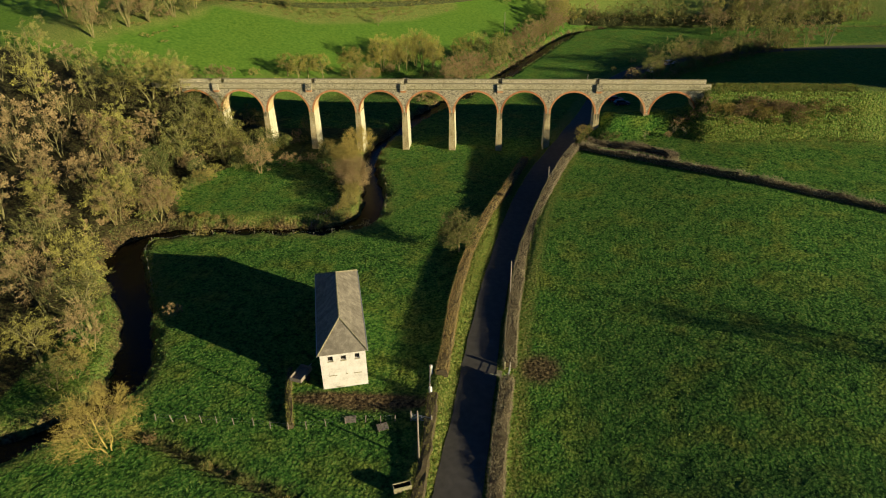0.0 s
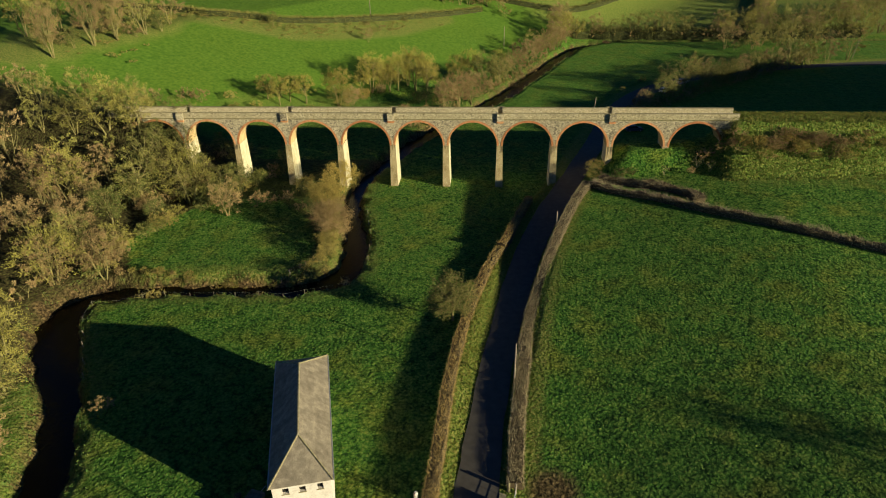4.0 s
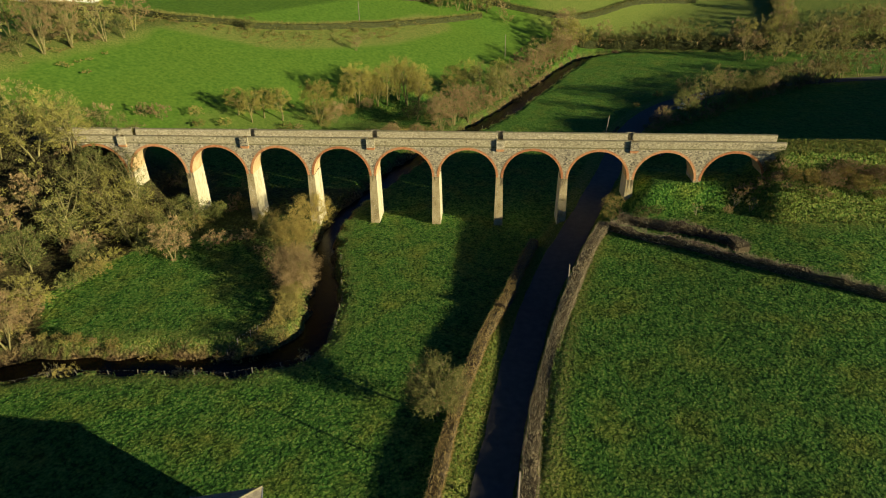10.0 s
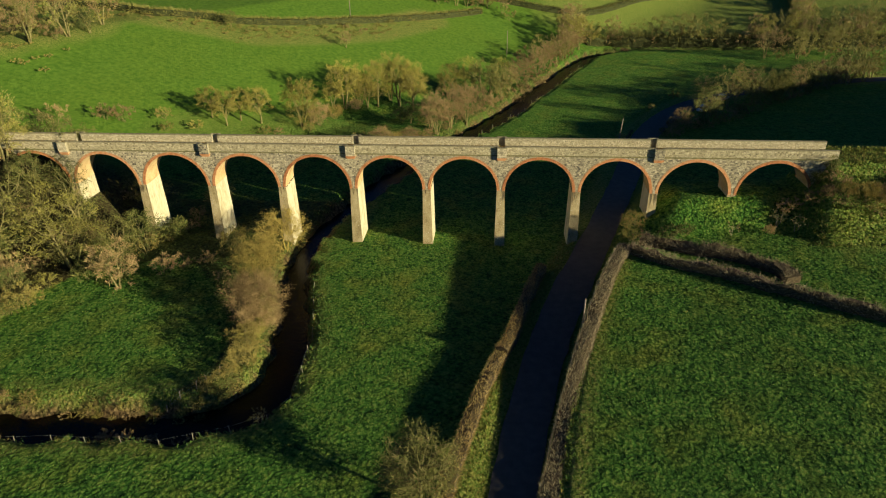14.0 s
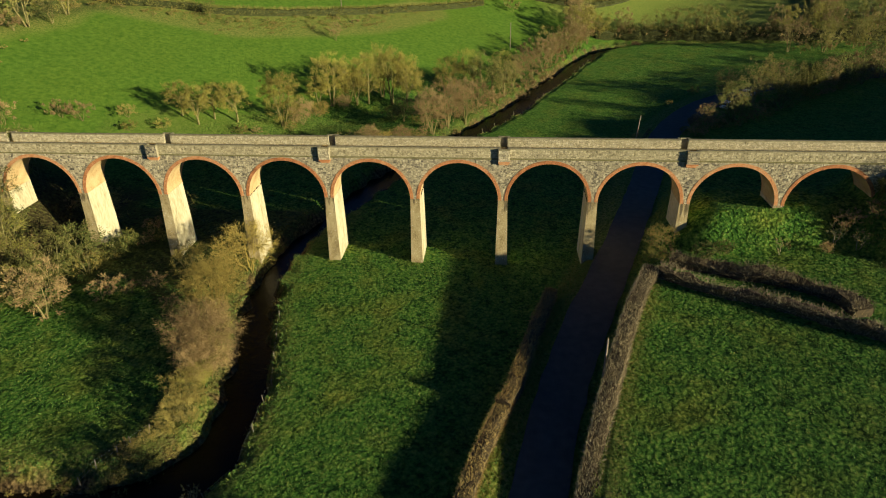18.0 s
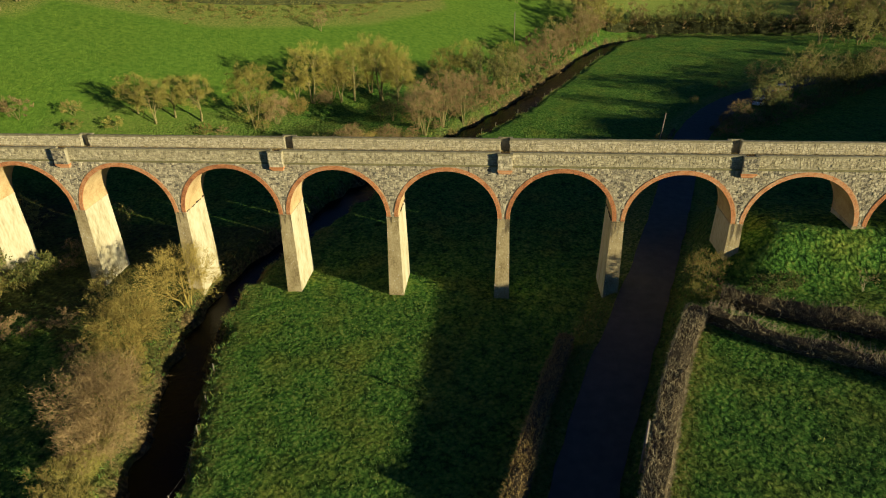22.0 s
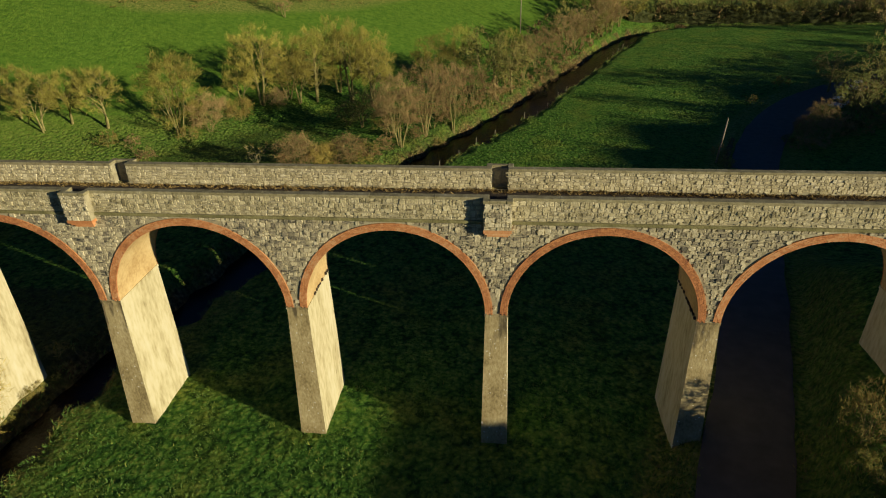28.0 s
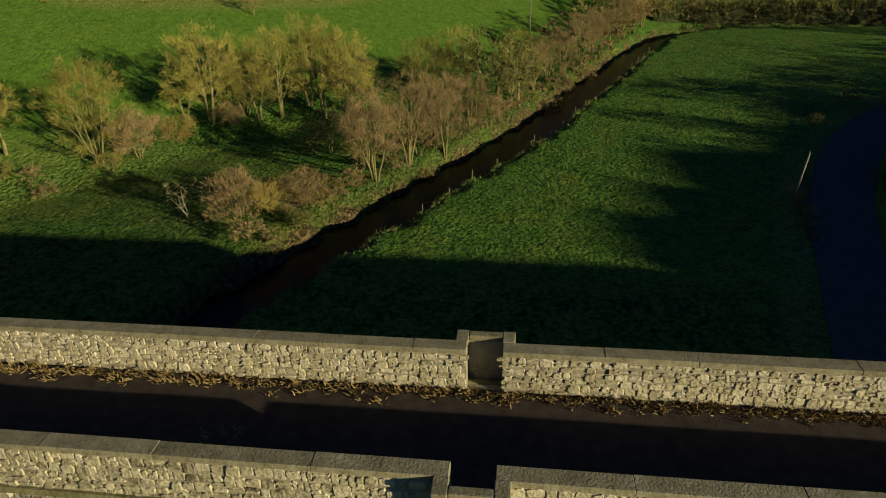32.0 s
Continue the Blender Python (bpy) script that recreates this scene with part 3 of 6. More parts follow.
def stones(x0, x1, z0, z1, y, out, rg, keep=None, size=0.27, depth=0.055, rows=(0.16, 0.31)):
    """Random rubble on a wall face in the plane y: cells split into one to three stones, each with cut corners and its own bulge; a list of (verts, faces)."""
    res = []
    rects = []
    z = z0
    while z < z1 - 0.08:
        h = min(rg.uniform(*rows), z1 - z)
        if z1 - z - h < 0.1:
            h = z1 - z
        x = x0 - rg.uniform(0, 0.3)
        while x < x1:
            w = rg.uniform(0.7, 1.4) * size
            zz = z + rg.uniform(-0.06, 0.06)
            kind = rg.random()
            if kind < 0.24:
                m = rg.uniform(0.38, 0.62)
                rects += [(x, x + w, zz, zz + h * m), (x, x + w, zz + h * m, z + h)]
            elif kind < 0.42:
                m, q = rg.uniform(0.35, 0.65), rg.uniform(0.4, 0.6)
                rects += [(x, x + w * m, zz, z + h), (x + w * m, x + w, zz, zz + h * q), (x + w * m, x + w, zz + h * q, z + h)]
            else:
                rects.append((x, x + w, zz, z + h))
            x += w
        z += h
    for a, b, c, d in rects:
        a, b, c, d = max(a, x0), min(b, x1), max(c, z0), min(d, z1)
        if b - a < 0.08 or d - c < 0.06:
            continue
        g = 0.008
        a, b, c, d = a + g, b - g, c + g, d - g
        j = lambda s: rg.uniform(0.03, 0.26) * s
        w, h = b - a, d - c
        q = [(a + j(w), c), (b - j(w), c), (b, c + j(h)), (b, d - j(h)), (b - j(w), d), (a + j(w), d), (a, d - j(h)), (a, c + j(h))]
        q = [(px + rg.uniform(-0.02, 0.012) * (1 if px > a + w / 2 else -1), pz + rg.uniform(-0.03, 0.012) * (1 if pz > c + h / 2 else -1)) for px, pz in q]
        if keep is not None and not keep((a + b) / 2, (c + d) / 2):
            continue
        cx, cz = (a + b) / 2, (c + d) / 2
        dep = depth * rg.uniform(0.25, 1.25)
        ins = rg.uniform(0.82, 0.96)
        tx, tz = rg.uniform(-0.06, 0.06), rg.uniform(-0.06, 0.06)
        v = [(px, y, pz) for px, pz in q] + [(cx + (px - cx) * ins, y + out * (dep + (px - cx) * tx + (pz - cz) * tz), cz + (pz - cz) * ins) for px, pz in q]
        f = [tuple(range(8, 16))] + [(i, (i + 1) % 8, 8 + (i + 1) % 8, 8 + i) for i in range(8)]
        if out > 0:
            f = [p[::-1] for p in f]
        res.append((v, f))
    return res


def outside_arch(px, pz, ring=0.46):
    k = math.floor(px / S)
    cx = (k + 0.5) * S
    if pz < 7.0:
        return False
    return math.hypot(px - cx, pz - 7.0) > R + ring


viaduct = empty("viaduct", (0, 0, 0))
tagged(viaduct, "disused stone railway viaduct with brick arches and rendered piers", "viaduct")


def spandrel_bay(k):
    n = 40
    xs = [k * S + HP + (1 - math.cos(math.pi * i / n)) * R for i in range(n + 1)]
    zs = [7.0 + R * math.sin(math.pi * i / n) for i in range(n + 1)]
    xs, zs = [k * S] + xs + [(k + 1) * S], [7.0] + zs + [7.0]
    m = len(xs)
    V = []
    for y in (Y0, Y1):
        V += [(x, y, z) for x, z in zip(xs, zs)] + [(x, y, DECK) for x in xs]
    F, M = [], []
    for i in range(m - 1):
        F += [(i, i + 1, m + i + 1, m + i), (2 * m + i + 1, 2 * m + i, 3 * m + i, 3 * m + i + 1), (i + 1, i, 2 * m + i, 2 * m + i + 1), (m + i, m + i + 1, 3 * m + i + 1, 3 * m + i)]
        M += [0, 0, 1, 0]
    obj("spandrel_wall", V, F, parent=viaduct, mats=[MORTAR, SOFFIT], fmat=M)


def brick_ring(k, y, out):
    """Three rings of header bricks round an arch face."""
    V, F = [], []
    cx = (k + 0.5) * S
    rg = random.Random(k * 7 + (1 if out > 0 else 0))
    for ring in range(4):
        r0 = R - 0.01 + ring * 0.096
        r1 = r0 + 0.09
        n = int(math.pi * r0 / 0.13)
        for i in range(n):
            a0, a1 = math.pi * (i + 0.03 + 0.5 * (ring % 2)) / (n + 0.5), math.pi * (i + 0.97 + 0.5 * (ring % 2)) / (n + 0.5)
            d = 0.06 + rg.uniform(0, 0.012)
            o = len(V)
            for r, a in ((r0, a0), (r1, a0), (r1, a1), (r0, a1)):
                V.append((cx - r * math.cos(a), y - out * 0.02, 7.0 + r * math.sin(a)))
            for r, a in ((r0, a0), (r1, a0), (r1, a1), (r0, a1)):
                V.append((cx - r * math.cos(a), y + out * d, 7.0 + r * math.sin(a)))
            f = [(4, 5, 6, 7), (0, 1, 5, 4), (1, 2, 6, 5), (2, 3, 7, 6), (3, 0, 4, 7)]
            F += [tuple(o + t for t in (q if out > 0 else q[::-1])) for q in f]
    ob = obj("arch_ring", V, F, BRICK, viaduct, "red brick arch ring")
    ob["kind"] = "stuff"


def pier(k):
    x = k * S
    zb = min(gz(x, 0), gz(x, 4)) - 0.8
    if zb > 6.0:
        return
    h = 7.0 - zb
    fx, fy = 0.021 * h, 0.053 * h
    bm = bmesh.new()
    rows = [(zb, HP + fx, Y0 - fy, Y1 + 0.012 * h), (6.86, HP + 0.01, Y0 - 0.01, Y1), (6.86, HP + 0.045, Y0 - 0.045, Y1 + 0.04), (7.0, HP + 0.045, Y0 - 0.045, Y1 + 0.04)]
    lv = []
    for z, w, a, b in rows:
        lv.append([bm.verts.new(p) for p in ((x - w, a, z), (x + w, a, z), (x + w, b, z), (x - w, b, z))])
    for a, b in zip(lv, lv[1:]):
        for i in range(4):
            bm.faces.new((a[i], a[(i + 1) % 4], b[(i + 1) % 4], b[i]))
    bm.faces.new(lv[-1])
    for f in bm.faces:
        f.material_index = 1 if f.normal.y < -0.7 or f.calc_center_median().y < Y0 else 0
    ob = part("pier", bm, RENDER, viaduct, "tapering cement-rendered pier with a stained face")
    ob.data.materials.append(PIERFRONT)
    if k not in (-3, -1, 1):
        return
    # blocks coloured dark, standing in for the black notches along both springings
    blocks = []
    rg = random.Random(k + 60)
    for s in (-1, 1):
        for i in range(11):
            y = 0.25 + i * 0.355 + rg.uniform(-0.04, 0.04)
            if rg.random() < 0.35:
                continue
            a, b2 = sorted((x + s * (HP - 0.02), x + s * (HP + rg.uniform(0.06, 0.13))))
            e = rg.uniform(0.05, 0.15)
            c = [(px, py, pz) for pz in (7.003, rg.uniform(7.06, 7.16)) for px, py in ((a, y - e), (b2, y - e), (b2, y + e), (a, y + e))]
            blocks.append((c, [(0, 3, 2, 1), (4, 5, 6, 7), (0, 1, 5, 4), (1, 2, 6, 5), (2, 3, 7, 6), (3, 0, 4, 7)]))
    ob = obj("corbel_course", *join(blocks), BALLAST, viaduct, "row of small dark corbel bricks")
    ob["kind"] = "stuff"


for k in BAYS:
    spandrel_bay(k)
    brick_ring(k, Y0, -1)
    brick_ring(k, Y1, 1)
for k in range(-7, 5):
    pier(k)
XL, XR = -7.4 * S, 43.6
for x0, x1 in ((XL, -7 * S), (4 * S, XR)):
    part("abutment", boxbm(x0, x1, Y0, Y1, 2.0, DECK), MORTAR, viaduct, "rubble stone abutment")
part("deck", boxbm(XL, XR, Y0 + 0.3, Y1 - 0.3, DECK - 0.05, DECK + 0.06), BALLAST, viaduct, "dark soil trackbed")
# string courses
part("string_course", boxbm(XL, XR, Y0 - 0.09, Y0 + 0.05, DECK - 0.1, DECK + 0.06, 0.02), MOSSY, viaduct)
part("string_course", boxbm(XL, XR, Y1 - 0.05, Y1 + 0.09, DECK - 0.1, DECK + 0.06, 0.02), MOSSY, viaduct)
REF = [-6, -4, -2, 0, 2]
PT = 0.33


def parapet(y_in, y_out, out):
    """Lengths of wall between refuges, each with a coping, and the refuges themselves."""
    lo, hi = min(y_in, y_out), max(y_in, y_out)
    edges = [XL] + [e for k in REF for e in (k * S - 0.42, k * S + 0.42)] + [XR]
    rg = random.Random(71 if out < 0 else 72)
    for a, b in zip(edges[::2], edges[1::2]):
        part("parapet_wall", boxbm(a, b, lo, hi, DECK - 0.02, PAR_TOP - 0.14), MORTAR, viaduct, "rubble stone parapet")
        x = a
        while x < b - 0.01:
            e = x + rg.uniform(1.6, 3.4)
            if b - e < 0.5:
                e = b
            part("coping_stone", boxbm(x + 0.0005, e - 0.0005, lo - 0.025 - rg.uniform(0, 0.012), hi + 0.02 + rg.uniform(0, 0.012), PAR_TOP - 0.139, PAR_TOP - rg.uniform(0, 0.008), 0.012), COPING, viaduct)
            x = e
    for k in REF:
        x = k * S
        yo = y_out + out * 0.42
        a, b = min(y_out, yo), max(y_out, yo)
        for s in (-1, 1):
            part("refuge_wall", boxbm(*sorted((x + s * 0.42, x + s * 0.66)), a, b, DECK - 0.25, PAR_TOP - 0.14), MORTAR, viaduct)
            part("coping", boxbm(*sorted((x + s * 0.40, x + s * 0.70)), min(y_out, yo + out * 0.03), max(y_out, yo + out * 0.03), PAR_TOP - 0.14, PAR_TOP + 0.004, 0.02), COPING, viaduct)
        c0, c1 = sorted((yo - out * 0.22, yo))
        part("refuge_wall", boxbm(x - 0.42, x + 0.42, c0, c1, DECK - 0.25, PAR_TOP - 0.14), MORTAR, viaduct)
        part("coping", boxbm(x - 0.40, x + 0.40, min(c0, c1 + out * 0.03), max(c1, c0 + out * 0.03), PAR_TOP - 0.14, PAR_TOP + 0.004, 0.02), COPING, viaduct)
        part("refuge_floor", boxbm(x - 0.66, x + 0.66, a, b, DECK - 0.42, DECK - 0.252), BRICK, viaduct, "red brick corbel")
        part("corbel", boxbm(x - 0.6, x + 0.6, *sorted((y_out, y_out + out * 0.28)), DECK - 0.58, DECK - 0.422), BRICK, viaduct, "red brick corbel")
        part("corbel", boxbm(x - 0.5, x + 0.5, *sorted((y_out, y_out + out * 0.14)), DECK - 0.72, DECK - 0.582), BRICK, viaduct, "red brick corbel")


parapet(Y0 + PT, Y0, -1)
parapet(Y1 - PT, Y1, 1)


def stone_faces():
    rg = random.Random(11)
    ref = lambda px: any(abs(px - k * S) < 0.7 for k in REF)
    groups = [
        ("rubble_facing", stones(XL, XR, 7.0, DECK - 0.1, Y0, -1, rg, outside_arch), 0),
        ("rubble_facing_parapet", stones(XL, XR, DECK + 0.07, PAR_TOP - 0.15, Y0, -1, rg, lambda a, b: not ref(a), size=0.26, depth=0.04, rows=(0.11, 0.25)), 1),
        ("rubble_facing_parapet", stones(XL, XR, DECK + 0.06, PAR_TOP - 0.15, Y1 - PT, -1, rg, lambda a, b: not any(abs(a - k * S) < 0.43 for k in REF), size=0.26, depth=0.04, rows=(0.11, 0.25)), 1),
    ]
    for k in REF:
        groups.append(("rubble_facing", stones(k * S - 0.66, k * S + 0.66, DECK - 0.25, PAR_TOP - 0.15, Y0 - 0.42, -1, rg), 0))
    loose = []
    for name, lst, pick in groups:
        rest = []
        for v, f in lst:
            if pick and abs(v[0][0]) < (3.6 if v[0][1] > 1 else 3.0):
                loose.append((v, f))
            else:
                rest.append((v, f))
        ob = obj("rubble_facing", *join(rest), PARSTONE if name == "rubble_facing_parapet" else STONE, viaduct, "squared rubble facing stones")
        ob["kind"] = "stuff"
    return loose


LOOSE_STONES = stone_faces()


# ---------------- barn ----------------
def barn():
    zb = -1.75
    th = empty("barn", (-17.75, -78.9, zb), radians(15.0))
    tagged(th, "old two-storey limewashed stone barn with a grey hipped roof", "barn")
    W, L, H, RI, HIP = 2.62, 17.6, 5.55, 7.75, 3.6
    t = 0.45
    # end walls and side walls
    def wall(name, holes, x0, x1, y0, y1, lab=""):
        """A wall along x (y0..y1 thick) or along y, with rectangular openings (a, b, z0, z1)."""
        along_x = (x1 - x0) > (y1 - y0)
        lo, hi = (x0, x1) if along_x else (y0, y1)
        cuts = sorted({lo, hi, *[h[0] for h in holes], *[h[1] for h in holes]})
        levels = sorted({0.0, H, *[h[2] for h in holes], *[h[3] for h in holes]})
        bm = bmesh.new()
        for a, b in zip(cuts, cuts[1:]):
            for c, d in zip(levels, levels[1:]):
                if any(h[0] <= a and b <= h[1] and h[2] <= c and d <= h[3] for h in holes):
                    continue
                box = (a, b, y0, y1, c, d) if along_x else (x0, x1, a, b, c, d)
                m = Matrix.Translation(((box[0] + box[1]) / 2, (box[2] + box[3]) / 2, (box[4] + box[5]) / 2)) @ Matrix.Diagonal((box[1] - box[0], box[3] - box[2], box[5] - box[4], 1))
                bmesh.ops.create_cube(bm, size=1.0, matrix=m)
        bmesh.ops.remove_doubles(bm, verts=bm.verts[:], dist=0.001)
        fs = [f for f in bm.faces if any(g is not f and (g.calc_center_median() - f.calc_center_median()).length < 1e-3 for e in f.edges for g in e.link_faces)]
        bmesh.ops.delete(bm, geom=fs, context="FACES_ONLY")
        return part(name, bm, BARNWALL, th, lab)

    front = [(-1.75, -1.15, 4.35, 5.05), (-0.25, 0.35, 4.35, 5.0), (1.35, 1.9, 4.35, 5.05)]
    wall("gable_wall", front, -W, W, 0.0, t, "sunlit limewashed end wall")
    wall("rear_wall", [], -W, W, L - t, L)
    wall("side_wall", [(4.0, 5.1, 0.0, 2.1), (8.0, 8.8, 3.6, 4.5), (12.5, 13.6, 0.0, 2.1)], -W, -W + t, t, L - t)
    wall("side_wall", [], W - t, W, t, L - t)
    for a, b, c, d in front:
        wn = part("window", boxbm(a + 0.03, b - 0.03, 0.26, 0.34, c + 0.02, d - 0.02), DARK, th, "dark unglazed opening")
        part("sill", boxbm(a - 0.06, b + 0.06, -0.06, 0.16, c - 0.09, c - 0.002, 0.012), COPING, wn)
        part("lintel", boxbm(a - 0.08, b + 0.08, -0.02, 0.12, d + 0.003, d + 0.13, 0.01), BARNWALL, wn)
    # blocked openings of the lower storey and the ledges over them
    for a, b, c, d in ((-1.75, -0.9, 2.3, 3.1), (0.2, 0.3, 2.35, 3.2), (1.1, 1.95, 2.3, 3.05), (-1.1, -0.2, 0.55, 1.0)):
        part("blocked_opening", boxbm(a, b, -0.025, 0.05, c, d, 0.01), BARNWALL, th)
        part("ledge", boxbm(a - 0.05, b + 0.05, -0.07, 0.05, c - 0.08, c - 0.003, 0.012), COPING, th)
    # roof of overlapping sheets; both long slopes, and the hip over the near end
    ov = 0.22
    rise = (RI - H) / W
    ze = H - ov * rise + 0.08
    sheet_w = 1.06
    for s in (-1, 1):
        n = int(round((L + 2 * ov) / sheet_w))
        for i in range(n):
            y0, y1 = -ov + i * (L + 2 * ov) / n, -ov + (i + 1) * (L + 2 * ov) / n + 0.05
            for j in range(2):
                u0, u1 = j / 2, (j + 1) / 2 + (0.03 if j == 0 else 0)
                # the hip cuts the slope: ridge starts at y = HIP
                pts = []
                for u, y in ((u0, y0), (u0, y1), (u1, y1), (u1, y0)):
                    ymin = -ov + u * (HIP + ov)
                    pts.append((u, min(max(y, ymin), L - ymin)))
                if abs(pts[0][1] - pts[1][1]) < 0.02:
                    continue
                lift = 0.02 * (1 - j) + 0.003 * (i % 2)
                V = []
                for k in (0, 1):
                    for u, y in pts:
                        x = s * (W + ov) * (1 - u)
                        V.append((x, y, ze + (RI - ze) * u + 0.05 - lift - 0.045 * k))
                F = [(0, 1, 2, 3), (7, 6, 5, 4), (0, 4, 5, 1), (1, 5, 6, 2), (2, 6, 7, 3), (3, 7, 4, 0)]
                if s < 0:
                    F = [q[::-1] for q in F]
                obj("roof_sheet", V, [q[::-1] for q in F] if False else F, SLATE, th)
    for end in (0, 1):
        for i in range(5):
            a, b = -1 + 2 * i / 5, -1 + 2 * (i + 1) / 5
            V = []
            for k in (0, 1):
                for f in (a, b):
                    V.append((f * (W + ov), -ov, ze + 0.045 - 0.05 * k))
                top = [(min(max(f, -1), 1)) for f in (b, a)]
                for f in top:
                    u = 1 - abs(f)
                    V.append((f * (W + ov), -ov + u * (HIP + ov), ze + (RI - ze) * u + 0.045 - 0.05 * k))
            if a < 0 < b:
                V = []
                for k in (0, 1):
                    V += [(a * (W + ov), -ov, ze + 0.045 - 0.05 * k), (b * (W + ov), -ov, ze + 0.045 - 0.05 * k)]
                    for f in (b, 0.0, a):
                        u = 1 - abs(f)
                        V.append((f * (W + ov), -ov + u * (HIP + ov), ze + (RI - ze) * u + 0.045 - 0.05 * k))
                F = [(0, 1, 2, 3, 4), (9, 8, 7, 6, 5)] + [(i0, (i0 + 1) % 5, 5 + (i0 + 1) % 5, 5 + i0)[::-1] for i0 in range(5)]
            else:
                F = [(0, 1, 2, 3), (7, 6, 5, 4)] + [(i0, (i0 + 1) % 4, 4 + (i0 + 1) % 4, 4 + i0)[::-1] for i0 in range(4)]
            obj("hip_sheet", [(x, y if end == 0 else L - y, z) for x, y, z in V], F if end == 0 else [q[::-1] for q in F], SLATE, th)
    v, f = tube([(0, HIP - 0.1, RI + 0.07), (0, L - HIP + 0.1, RI + 0.07)], [0.11, 0.11], 6)
    obj("ridge_cap", v, f, COPING, th, "pale ridge capping")
    for s in (-1, 1):
        for y0, y1 in ((-ov, HIP), (L + ov, L - HIP)):
            v, f = tube([(s * (W + ov), y0, ze + 0.08), (0, y1, RI + 0.07)], [0.09, 0.09], 6)
            obj("hip_cap", v, f, COPING, th)
        v, f = tube([(s * (W + ov + 0.06), -ov, ze - 0.03), (s * (W + ov + 0.06), L + ov, ze - 0.03)], [0.06, 0.06], 6)
        obj("gutter", v, f, METAL, th, "pale metal gutter")


barn()


# ---------------- plants ----------------
def twig(V, F, p, d, ln, w, rg):
    """One tapering strand."""
    side = d.cross(Vector((rg.uniform(-1, 1), rg.uniform(-1, 1), rg.uniform(-1, 1))))
    if side.length < 1e-4:
        side = Vector((1, 0, 0))
    side = side.normalized() * w / 2
    o = len(V)
    V += [tuple(p - side), tuple(p + side), tuple(p + d * ln)]
    F.append((o, o + 1, o + 2))


def leafquad(V, F, p, size, rg):
    a = Vector((rg.gauss(0, 1), rg.gauss(0, 1), rg.gauss(0, 1))).normalized()
    b = a.orthogonal().normalized()
    o = len(V)
    V += [tuple(p - a * size), tuple(p + b * size * 0.6), tuple(p + a * size), tuple(p - b * size * 0.6)]
    F.append((o, o + 1, o + 2, o + 3))


def strands(P, D, ln, w, rs):
    """Many tapering strands at once: three corners each."""
    side = np.cross(D, rs.normal(0, 1, D.shape))
    side *= (w / 2 / np.maximum(np.linalg.norm(side, axis=1), 1e-4))[:, None]
    return np.stack([P - side, P + side, P + D * ln[:, None]], 1).reshape(-1, 3)


def unit(a):
    return a / np.maximum(np.linalg.norm(a, axis=-1, keepdims=True), 1e-6)


